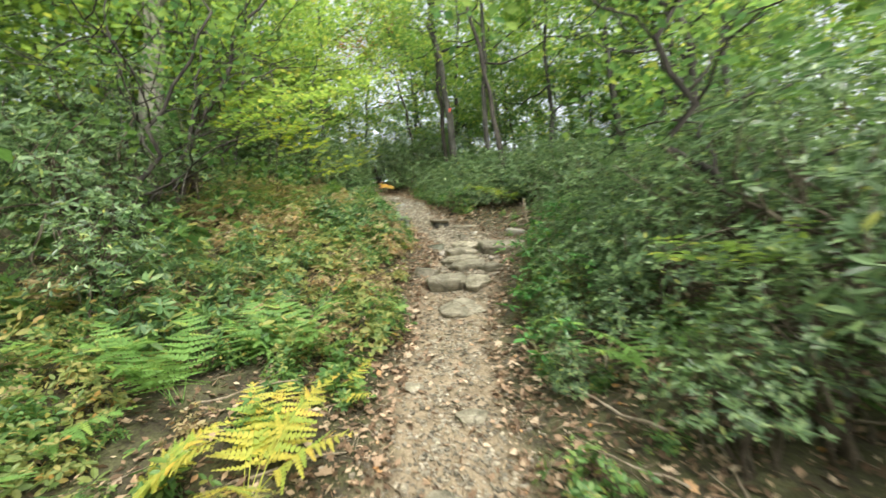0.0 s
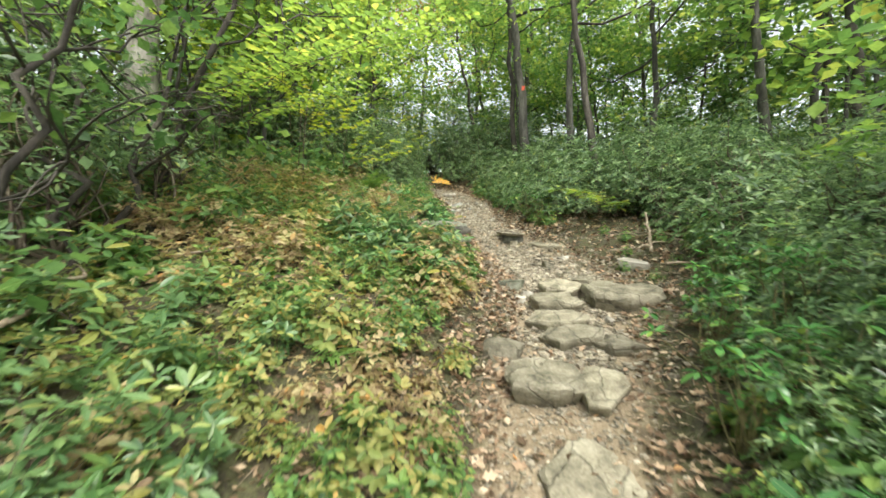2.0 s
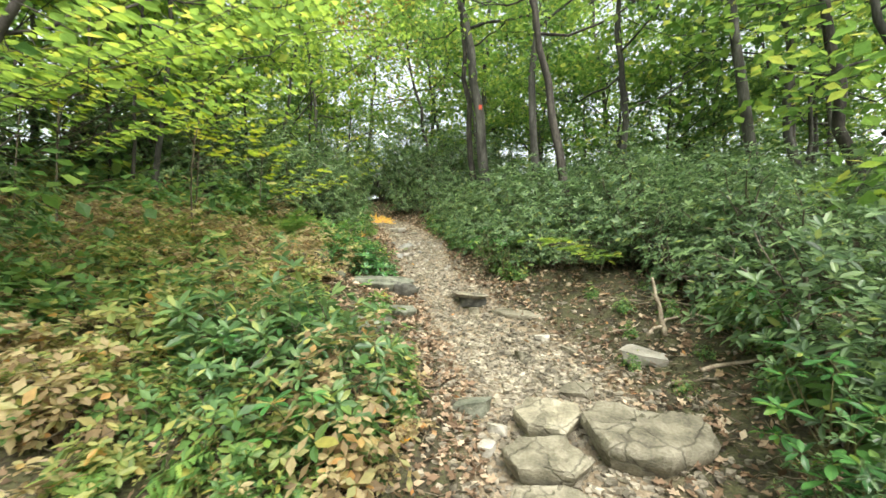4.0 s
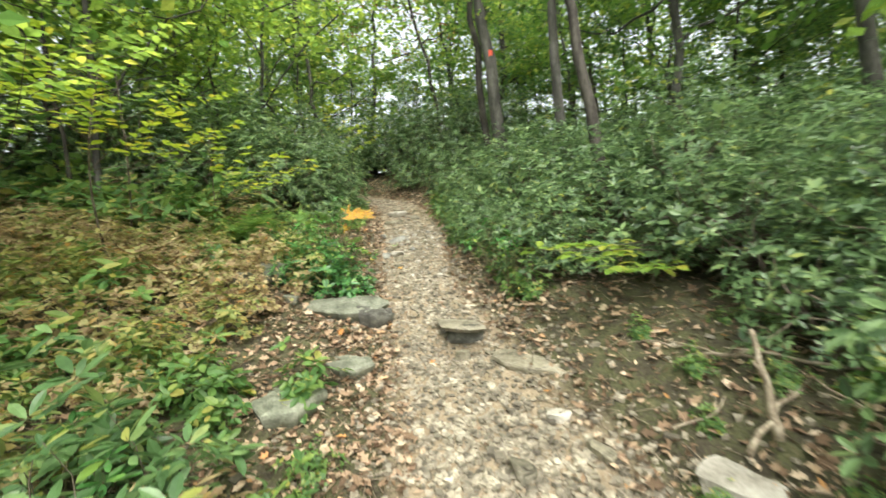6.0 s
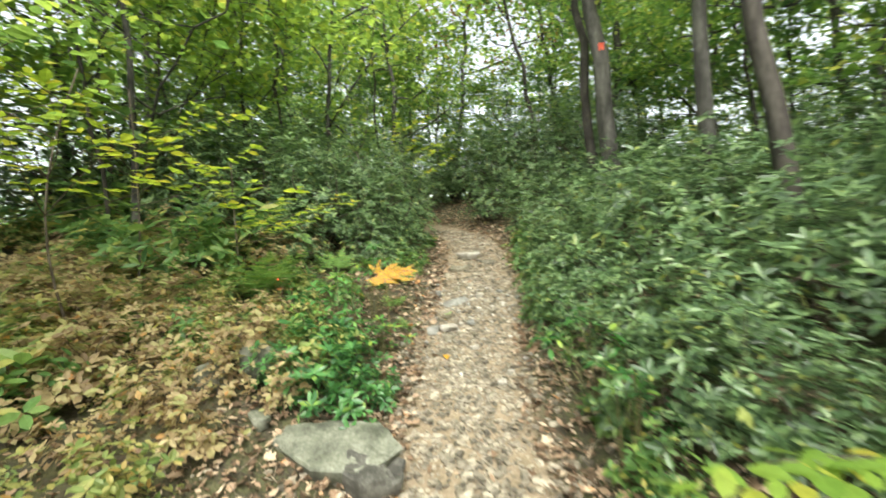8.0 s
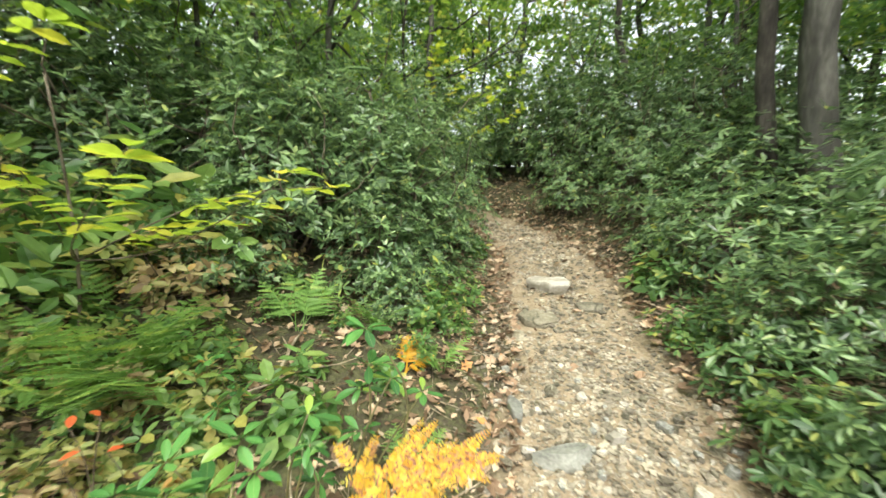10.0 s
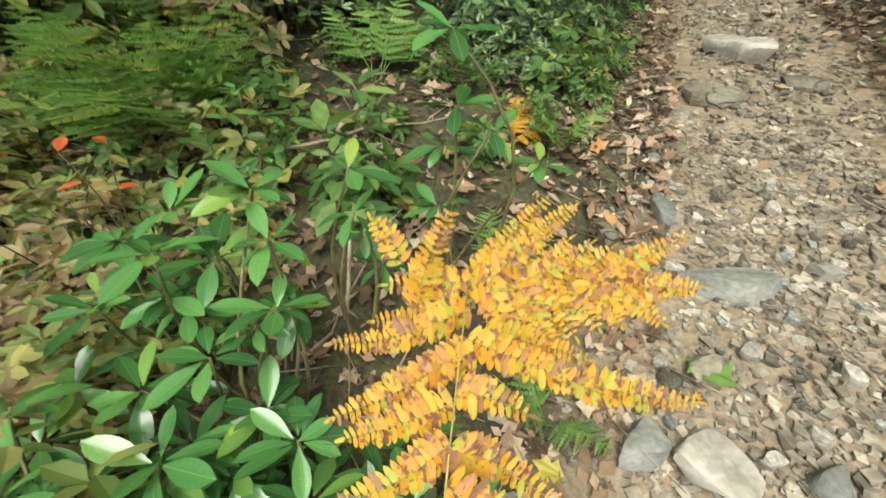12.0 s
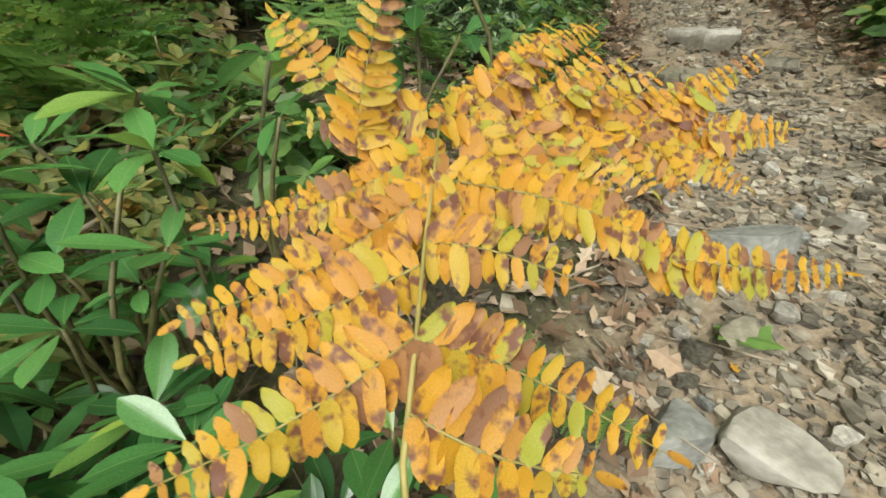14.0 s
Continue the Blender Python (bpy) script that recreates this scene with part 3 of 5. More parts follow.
rock(-1.63, 11.55, 0.10, 0.09, 0.08, 10, 39, M_STONE, "small squarish stone beside the stone step", 3, 0, 0.4)
rock(-0.20, 2.80, 0.20, 0.16, 0.05, 30, 40, M_STONE, "small flat stone pressed into the trail", 0, 0, 0.25)
rock(0.20, 2.45, 0.22, 0.17, 0.06, -20, 41, M_STONE, "small flat stone pressed into the trail", 0, 0, 0.25)
rock(0.02, 1.85, 0.24, 0.20, 0.06, 50, 42, M_STONE, "small flat stone pressed into the trail", 0, 0, 0.25)

# loose stones of the trail, one by one where the walk ends, as a spread elsewhere
rs = np.random.RandomState(11)
small = [stone_mesh("stone", 1.0, 0.78, 0.6, 60 + k, 7, 2, 0.03) for k in range(7)]
for k, m in enumerate(small):
    m.materials.append((M_STONE, M_STONEPALE, M_STONE, M_STONEBLUE, M_STONE, M_STONEPALE, M_STONE)[k])
made = 0
while made < 300:
    y = rs.uniform(9.55, 11.3)
    x = float(trail_x(y)) + rs.uniform(-0.62, 0.55)
    size = float(np.clip(rs.lognormal(-3.35, 0.42), 0.018, 0.085))
    ob = new("stone", small[rs.randint(7)])
    ob.matrix_basis = pose(x, y, H(x, y) + size * 0.2, rs.uniform(-14, 14), rs.uniform(-14, 14), rs.uniform(0, 360)) @ Matrix.Scale(size, 4)
    tagged(ob, "small angular tan and grey stone loose on the trail", "stone", group="loose stones of the trail")
    made += 1


def chips(n_, y0, y1, spread, lo, hi, seed):
    """Places and sizes of loose stone chips along the trail."""
    r = np.random.RandomState(seed)
    y = r.uniform(y0, y1, n_)
    x = trail_x(y) + r.normal(size=n_) * trail_w(y) * spread
    s = r.uniform(lo, hi, n_) ** 1.0
    return x, y, s, r


V, F = [], []
base = bmesh.new()
bmesh.ops.create_cube(base, size=0.8)
bv = np.array([v.co[:] for v in base.verts])
bf = [[v.index for v in f.verts] for f in base.faces]
base.free()
for args in ((6500, 6.3, 14.2, 0.60, 0.008, 0.040, 21), (2600, 4.8, 7.5, 0.6, 0.012, 0.055, 22), (4800, 0.2, 5.4, 0.6, 0.007, 0.034, 23), (1500, 6.2, 9.8, 0.75, 0.018, 0.06, 25), (5200, 9.4, 11.6, 0.6, 0.006, 0.024, 24), (1100, 5.4, 8.6, 1.6, 0.012, 0.05, 26)):
    x, y, s, r = chips(*args)
    z = height(x, y)
    for i in range(len(x)):
        q = Euler(r.uniform(-0.3, 0.3, 2).tolist() + [r.uniform(0, 6.28)]).to_matrix()
        c = (bv * r.uniform(0.45, 1.3, bv.shape) * [1, 0.8, 0.5]) @ np.array(q).T * s[i] * 1.2 + [x[i], y[i], z[i] + s[i] * 0.2]
        k = len(V)
        V += c.tolist()
        F += [[a + k for a in f] for f in bf]
tagged(hang("gravel", raw_mesh("gravel", V, F, False), M_GRAVEL), "loose tan shale gravel strewn over the trail", "gravel", kind="stuff")

# ---- dead leaves and sticks on the floor ----
r = np.random.RandomState(31)
N = 72000
y = r.uniform(-1.5, 16, N)
off = np.where(r.rand(N) < 0.68, r.exponential(1.1, N), r.uniform(0, 8, N)) * r.choice([-1, 1], N)
x = trail_x(y) + np.sign(off) * (trail_w(y) * 0.85 + np.abs(off))
extra_y = np.append(r.uniform(0, 14, 380), r.uniform(0.5, 5.4, 700))
extra_x = trail_x(extra_y) + r.uniform(-1, 1, 1080) * trail_w(extra_y)
bank_y = r.uniform(6.3, 9.6, 1500)
bank_x = trail_x(bank_y) - trail_w(bank_y) * r.uniform(0.7, 1.1, 1500) - r.uniform(0, 1.1, 1500)
x, y = np.concatenate([x, extra_x, bank_x]), np.concatenate([y, extra_y, bank_y])
damp = (x > trail_x(y)) & (x < trail_x(y) + 1.2) & (y > 3.2) & (y < 8.3)
stay = ~damp | (r.rand(len(x)) < 0.6)
x, y = x[stay], y[stay]
N = len(x)
P = np.stack([x, y, height(x, y) + r.uniform(0.004, 0.035, N)], -1)
yaw = r.uniform(0, 6.28, N)
D = np.stack([np.cos(yaw), np.sin(yaw), r.normal(0, 0.4, N)], -1)
U = np.stack([r.normal(0, 0.55, N), r.normal(0, 0.55, N), np.ones(N)], -1)
L = r.uniform(0.02, 0.075, N)
oak = r.rand(N) < 0.25
for nm, shape, pick, lo, hi, label in (("leaf_litter", SLIM, ~oak, 0.35, 0.62, "brown and tan dead leaves covering the forest floor"), ("oak_leaf_litter", LOBED, oak, 0.5, 0.8, "curled brown lobed oak leaves lying on the forest floor")):
    size = L[pick] * (1.25 if nm == "oak_leaf_litter" else 1.0)
    tagged(hang(nm, leaves(nm, shape, P[pick], D[pick], U[pick], size, size * r.uniform(lo, hi, len(size))), M_LITTER), label, "leaf litter", kind="stuff")

for x, y, ln, mat, label in ((-0.95, 9.78, 0.09, M_FERNGOLDFAR, "bright orange fallen leaf on the trail"), (-1.22, 10.38, 0.13, M_FERNGREEN, "green lobed oak leaf fallen on gravel"), (-1.33, 9.98, 0.08, M_FERNYELLOW, "pale yellow fallen leaf on gravel"),
                         (-1.16, 10.3, 0.025, M_FERNGOLDFAR, "scrap of orange leaf on gravel"), (-0.55, 5.9, 0.07, M_FERNGOLDFAR, "bright orange fallen leaf on the trail"), (0.3, 3.4, 0.09, M_LITTER, "pale tan fallen leaf on the trail"), (-0.3, 3.0, 0.08, M_LITTER, "pale tan fallen leaf on the trail")):
    r2 = np.random.RandomState(int(1000 + 100 * y))
    a = r2.uniform(0, 6.28)
    th = hang("fallen_leaf", leaves("fallen_leaf", LOBED, np.zeros((1, 3)), np.array([[math.cos(a), math.sin(a), 0.25]]), np.array([[0.1, -0.2, 1.0]]), np.array([ln]), np.array([ln * 0.7])), mat)
    th.location = (x, y, H(x, y) + 0.022)
    tagged(th, label, "leaf", group="fallen leaves")

# fine twigs and bark scraps between the leaves
r = np.random.RandomState(32)
lines = []
for k in range(2600):
    y = r.uniform(0.0, 13.5)
    x = float(trail_x(y)) + r.choice([-1, 1], p=[0.45, 0.55]) * (float(trail_w(y)) * r.uniform(0.5, 1) + r.exponential(0.7))
    a, ln = r.uniform(0, 6.28), r.uniform(0.03, 0.22)
    p = np.array([x, y, H(x, y) + r.uniform(0.006, 0.03)])
    d = np.array([math.cos(a), math.sin(a), r.normal() * 0.2]) * ln
    q = p + d
    q[2] = max(q[2], H(q[0], q[1]) + 0.005)
    lines.append((np.array([p, (p + q) / 2 + r.normal(size=3) * 0.006, q]), [0.0032, 0.0026, 0.0012]))
for k in range(700):
    y = r.uniform(0.4, 5.4)
    x = float(trail_x(y)) + r.uniform(-1, 1) * float(trail_w(y))
    a, ln = r.uniform(0, 6.28), r.uniform(0.02, 0.11)
    p = np.array([x, y, H(x, y) + 0.008])
    q = p + np.array([math.cos(a) * ln, math.sin(a) * ln, 0])
    q[2] = H(q[0], q[1]) + 0.008
    lines.append((np.array([p, (p + q) / 2 + r.normal(size=3) * 0.004, q]), [0.003, 0.0026, 0.0015]))
tagged(hang("twig_litter", tubes("twig_litter", lines, 3), M_STICK), "thin broken twigs strewn over dead leaves", "twigs", kind="stuff")


def stick(x, y, length, turn, rad, rise, seed, mat=None):
    r = np.random.RandomState(seed)
    pts = bent((-length / 2, 0, 0), (length / 2, 0, 0), r, 0.04, 8, 0.012)
    me = tubes("stick", [(pts, np.linspace(rad, rad * 0.45, 8)), (bent(pts[4], pts[4] + [length * 0.2, length * 0.12, 0.03], r, 0.05, 4), np.linspace(rad * 0.6, rad * 0.2, 4))], 6)
    ob = hang("stick", me, mat or M_STICK)
    ob.matrix_basis = pose(x, y, H(x, y) + 0.02 + length / 2 * math.sin(radians(rise)), 0, -rise, turn)
    return tagged(ob, "thin weathered fallen stick on dead leaves", "stick", group="fallen sticks")


for k, (x, y, ln, tn, rad, rise) in enumerate(((-2.5, 10.45, 0.5, 120, 0.012, 8), (-2.05, 10.05, 0.6, 130, 0.006, 20), (-1.95, 9.95, 0.45, 100, 0.004, 28), (-2.5, 9.7, 0.5, 105, 0.010, 14), (-2.35, 10.3, 0.7, 60, 0.007, 6),
                                              (0.95, 2.3, 0.9, 112, 0.012, 4), (1.2, 2.7, 0.7, 60, 0.009, 4), (-0.75, 1.9, 0.6, 20, 0.008, 4), (-3.0, 4.3, 1.4, 120, 0.02, 12), (-2.7, 5.4, 1.2, 30, 0.014, 8),
                                              (1.6, 7.2, 0.9, 40, 0.014, 6), (1.9, 6.6, 1.1, 20, 0.016, 4), (1.4, 7.7, 0.6, 150, 0.01, 4), (-0.85, 11.2, 0.3, 150, 0.006, 2), (-1.12, 9.75, 0.2, 60, 0.004, 2),
                                              (-0.95, 10.6, 0.22, 140, 0.005, 2), (1.5, 3.4, 1.3, 70, 0.012, 10), (2.2, 3.0, 1.5, 130, 0.016, 14), (1.46, 7.15, 0.5, 95, 0.024, 72), (1.7, 7.5, 0.8, 170, 0.012, 5), (1.25, 7.3, 0.5, 35, 0.008, 5), (1.9, 7.0, 0.7, 110, 0.012, 12), (2.2, 6.5, 1.0, 60, 0.03, 14), (1.5, 6.6, 0.5, 10, 0.01, 3), (0.9, 1.9, 0.6, 130, 0.007, 5), (1.1, 2.9, 0.8, 20, 0.008, 6), (1.3, 1.5, 0.9, 80, 0.01, 10), (-1.2, 2.3, 0.7, 15, 0.008, 6), (-1.9, 9.3, 0.35, 35, 0.008, 4), (-1.6, 9.75, 0.3, 80, 0.004, 14))):
    stick(x, y, ln, tn, rad, rise, 400 + k)


# ---- shrubs ----
def shrub_core(wide, tall, seed, whorls, per, leaf, slim, shape, mat, stem_rad, droop=0.25, hollow=0.45, stems=7, leaf_name="foliage", name="bush", low=0.12):
    """A shrub: bent stems from the foot and whorls of leaves, densest on the outside of a lumpy dome."""
    r = np.random.RandomState(seed)
    th = new(name)
    d = unit(np.stack([r.normal(size=whorls), r.normal(size=whorls), np.abs(r.normal(0.35, 0.8, whorls)) + 0.05], -1))
    lump = 0.78 + 0.3 * np.sin(d[:, 0] * 5 + seed) * np.sin(d[:, 1] * 4 + seed * 2) + 0.12 * r.normal(size=whorls)
    rad = (hollow + (1 - hollow) * r.uniform(0, 1, whorls) ** 0.6) * lump
    tip = d * rad[:, None] * [wide / 2, wide / 2, tall]
    tip[:, 2] += tall * low
    P = np.repeat(tip, per, 0)
    ax = np.repeat(unit(d + [0, 0, 0.8]), per, 0)
    turn = np.repeat(r.uniform(0, 6.28, whorls), per)
    ang = turn + np.tile(np.arange(per) * 6.28 / per, whorls) + r.normal(0, 0.22, len(P))
    side = unit(np.cross(ax, [0.3, 0.5, 0.2]))
    other = np.cross(ax, side)
    pitch = np.repeat(r.normal(0.45 - droop, 0.22, whorls), per) + r.normal(0, 0.2, len(P))
    D = side * np.cos(ang)[:, None] + other * np.sin(ang)[:, None] + ax * pitch[:, None]
    L = leaf * np.repeat(r.uniform(0.7, 1.25, whorls), per) * r.uniform(0.65, 1.15, len(P))
    P = P + D * leaf * 0.08 - ax * (r.uniform(0, 0.35, len(P)) * leaf)[:, None]
    hang(leaf_name, leaves(leaf_name, shape, P, D, ax + r.normal(size=P.shape) * 0.25, L, L * slim), mat, th)
    lines = []
    ends = tip[r.choice(whorls, stems * 3, False)]
    for k in range(stems):
        mid = ends[k] * [0.45, 0.45, 0.55] + r.normal(size=3) * wide * 0.04
        foot = np.array([r.normal() * wide * 0.06, r.normal() * wide * 0.06, -0.06])
        lines.append((bent(foot, mid, r, 0.12, 6, 0.03), np.linspace(stem_rad, stem_rad * 0.65, 6)))
        for j in range(3):
            e = ends[(k + j * stems) % len(ends)]
            if j and np.linalg.norm(e - mid) > wide * 0.6:
                continue
            lines.append((bent(mid, e, r, 0.12, 4, 0.03), np.linspace(stem_rad * 0.6, stem_rad * 0.2, 4)))
    hang("stem", tubes("stem", lines, 3), M_TWIG, th)
    return th


def spread(models, spots, label, category, group, lo=0.85, hi=1.2, seed=0):
    """Copies of shrub models at spots (x, y, scale)."""
    r = np.random.RandomState(seed)
    for i, (x, y, s) in enumerate(spots):
        ob = copy_thing(models[i % len(models)], at_pose(x, y, r.uniform(0, 360), s * r.uniform(lo, hi), 0.03))
        tagged(ob, label, category, group)
    for mdl in models:
        for o in (*mdl.children_recursive, mdl):
            bpy.data.objects.remove(o)


def fill(n_, x0, x1, y0, y1, gap, seed, margin=0.15, scale=(0.8, 1.2), keep=None):
    """Random spots at least gap apart, clear of the trail."""
    r = np.random.RandomState(seed)
    out = []
    for _ in range(n_ * 40):
        if len(out) >= n_:
            break
        x, y = r.uniform(x0, x1), r.uniform(y0, y1)
        if on_trail(x, y, margin) or (keep and not keep(x, y)):
            continue
        if all((x - a) ** 2 + (y - b) ** 2 > gap * gap for a, b, _ in out):
            out.append((x, y, r.uniform(*scale)))
    return out


# evergreen laurel: dark bushes that line the trail
laurels = [shrub_core(1.3, 1.0, 500 + k, 270, 7, 0.078, 0.38, OVAL, M_LAUREL, 0.014, name="laurel_bush", hollow=0.5) for k in range(3)]
spots = [(0.62, 9.05, 0.75), (0.45, 9.75, 0.85), (1.05, 8.85, 0.8), (1.6, 8.75, 0.85), (0.9, 9.6, 1.0), (0.15, 10.6, 0.75), (0.7, 10.6, 1.0), (1.5, 9.8, 1.1), (2.3, 9.0, 1.1), (-0.15, 11.5, 0.85), (0.5, 11.6, 1.0),
         (2.3, 8.0, 0.95), (2.9, 8.7, 1.1), (3.0, 7.5, 1.1), (2.3, 10.2, 1.1), (3.3, 9.8, 1.2), (-0.35, 12.4, 0.9), (0.35, 12.7, 1.1), (1.3, 11.0, 1.1), (1.4, 12.2, 1.1), (2.4, 11.6, 1.2),
         (-2.6, 11.35, 0.75), (-2.45, 11.8, 0.7), (-2.6, 12.4, 0.8), (-3.3, 10.75, 0.85), (-1.75, 14.1, 0.8), (0.0, 14.6, 1.4),
         (-5.2, 11.2, 1.5), (-4.2, 12.8, 1.5),
         (-0.14, 10.75, 0.6), (-0.36, 11.5, 0.6), (0.0, 10.2, 0.55), (-0.75, 12.9, 0.7), (-0.9, 13.6, 0.9), (-0.2, 13.7, 1.1), (0.8, 13.9, 1.2), (0.8, 15.2, 1.3),
         (1.2, 4.6, 0.55), (1.4, 5.25, 0.6), (1.1, 3.9, 0.5), (1.6, 4.2, 0.75), (1.75, 5.0, 0.8), (1.95, 5.85, 0.75), (1.0, 3.3, 0.42), (1.35, 2.9, 0.55), (1.5, 3.5, 0.65), (1.9, 4.5, 0.9), (2.2, 5.3, 0.95), (0.85, 2.5, 0.38), (-2.35, 11.15, 0.42)]
LAUREL = "evergreen laurel bush with dense dark green leaves"
spread(laurels, spots, LAUREL, "bush", "laurel bushes", seed=1)
tall = [shrub_core(1.9, 1.9, 505 + k, 640, 7, 0.08, 0.38, OVAL, M_LAUREL, 0.022, name="laurel_bush", hollow=0.6, stems=12) for k in range(2)]
spots = [(-2.85, 11.9, 0.8), (-2.9, 12.7, 0.88), (-3.5, 11.4, 0.95), (-3.6, 12.4, 1.1), (-4.4, 11.6, 1.1), (-4.5, 12.8, 1.2), (-5.3, 11.0, 1.1), (-5.6, 12.0, 1.2), (-3.5, 13.5, 1.0), (-6.4, 11.2, 1.2), (-7.6, 10.4, 1.3), (-8.0, 9.0, 1.3), (-8.4, 7.6, 1.3), (-7.4, 11.9, 1.4), (-8.2, 6.2, 1.3), (-8.0, 4.6, 1.3),
         (-1.9, 15.2, 1.1), (-1.15, 14.8, 0.95), (-2.7, 16.0, 1.2), (-0.3, 15.2, 1.0), (-3.7, 16.7, 1.25), (-1.8, 16.4, 1.3), (0.6, 15.8, 1.1), (-0.6, 16.6, 1.2)]
spread(tall, spots, "head-high evergreen laurel with whorls of dark leathery leaves", "bush", "laurel bushes", 0.92, 1.08, seed=17)
laurels = [shrub_core(1.3, 1.0, 510 + k, 230, 6, 0.072, 0.42, OVAL if k else SLIM, M_LAUREL, 0.014, name="laurel_bush") for k in range(2)]
spots = fill(34, 1.9, 6.5, 5.6, 13.5, 0.85, 41, 0.5, (0.9, 1.3))
spots += fill(34, 1.5, 8.5, 10, 19, 1.1, 42, 0.5, (1.1, 1.5))
spots += fill(22, -9, -3.4, 11.5, 19, 1.1, 43, 0.8, (1.1, 1.5))
spread(laurels, spots, LAUREL, "bush", "laurel bushes", seed=7)

# taller, leggier laurels with bare crooked stems on the lower slope
leggy = [shrub_core(1.9, 1.7, 520 + k, 340, 7, 0.085, 0.38, SLIM if k else OVAL, M_LAUREL, 0.024, hollow=0.6, stems=12, name="laurel_shrub", low=0.3) for k in range(2)]
spots = [(1.95, 3.6, 0.8), (2.3, 2.5, 1.0), (3.0, 3.4, 1.1), (2.9, 4.6, 1.0), (3.6, 2.3, 1.3), (3.9, 5.4, 1.1), (2.3, 1.2, 1.05), (3.2, 0.7, 1.3), (-3.4, 3.6, 0.9), (-3.9, 4.8, 1.1), (-3.9, 6.1, 1.0), (-4.6, 3.4, 1.2), (-5.1, 5.6, 1.3), (-6.2, 6.3, 1.4), (-6.0, 4.2, 1.4),
         (2.6, -0.8, 1.2), (-3.3, 0.6, 1.1), (-4.5, 1.6, 1.3), (4.8, 4.0, 1.3), (5.0, 1.6, 1.4), (-2.6, -1.4, 1.1), (2.9, 6.0, 0.8), (1.35, 1.75, 0.45), (2.0, 8.3, 0.6), (2.6, 7.6, 0.7), (3.2, 8.5, 0.8), (2.2, 9.6, 0.75), (-7.6, 7.4, 1.6), (-7.2, 5.0, 1.5), (-5.8, 2.4, 1.4), (-5.0, 0.2, 1.3), (4.6, 6.8, 1.2), (1.75, 2.9, 0.62), (1.75, 1.75, 0.7), (-2.5, 2.9, 0.6)]
spread(leggy, spots, "tall laurel shrub with bare crooked stems and dark leaves", "shrub", "tall laurel shrubs", seed=2)

# low broad-leaved green plants at the foot of the slope
greens = [shrub_core(0.6, 0.42, 540 + k, (70, 70, 38)[k], 5, (0.062, 0.07, 0.1)[k], 0.5, OVAL if k else SLIM, M_GREENLOW, 0.005, name="low_shrub", hollow=0.3, stems=5) for k in range(3)]
spots = [(1.45, 4.5, 1.0), (0.95, 3.2, 0.7), (1.85, 5.6, 1.2), (1.85, 6.2, 1.0), (2.1, 6.9, 1.1), (2.2, 7.4, 1.0), (1.9, 5.0, 1.2),
         (0.45, 8.75, 0.8), (0.28, 9.15, 0.7), (0.1, 9.7, 0.7), (-0.28, 10.35, 0.6), (-0.42, 11.05, 0.65), (-0.7, 11.7, 0.7), (-0.3, 11.0, 0.8), (-0.85, 12.4, 0.8), (-2.15, 11.7, 0.8), (-2.1, 11.2, 0.8), (-2.35, 12.6, 0.8), (-2.0, 10.9, 0.55), (-1.95, 11.3, 0.55), (-2.05, 10.6, 0.5)]
spots += [(-2.57, 7.20, 0.95), (-2.04, 7.28, 0.95), (-1.29, 6.97, 0.75), (-1.75, 6.79, 0.8), (-1.63, 7.12, 0.85)]
spots += [(0.98, 4.25, 0.9), (0.86, 3.85, 0.7), (1.15, 3.95, 1.0), (1.05, 3.55, 0.9), (0.82, 3.2, 0.6)]
spots += fill(58, -3.2, -0.5, 0.6, 7.6, 0.27, 44, 0.1, (0.6, 1.1), lambda x, y: y > 2.6 or x < -1.9)
spots += fill(16, -3.0, -0.8, 1.3, 3.2, 0.34, 61, 0.15, (0.4, 0.75))
spots += fill(30, -5, -2.2, 8.8, 10.3, 0.36, 45, 0.3, (0.6, 1.0))
spots += fill(60, -7.5, -2.8, -0.5, 8.0, 0.5, 52, 0.3, (1.0, 1.7)) + fill(20, -8.0, -3.7, 9.4, 11.3, 0.6, 65, 0.3, (1.7, 2.5))
spots += fill(30, 2.8, 7, 0, 8, 0.6, 53, 0.3, (1.0, 1.7)) + fill(16, 1.1, 2.4, 6.2, 8.0, 0.32, 54, 0.2, (0.3, 0.6))
spots += fill(24, 0.6, 3.0, 0.3, 3.6, 0.36, 46, 0.2, (0.4, 0.8)) + fill(15, -2.6, -0.5, 0.8, 2.7, 0.35, 63, 0.12, (0.4, 0.8)) + fill(8, -3.4, -2.2, 10.2, 11.1, 0.3, 64, 0.3, (0.4, 0.6))
spread(greens, spots, "low green shrub with oval leaves on the forest floor", "shrub", "low green shrubs", seed=3)

# azalea-like clumps with longer light green leaves on the slope
broad = [shrub_core(0.75, 0.7, 550 + k, 46, 7, 0.105, 0.36, BLADE, M_BROAD, 0.006, name="broadleaf_shrub", hollow=0.45, stems=8) for k in range(3)]
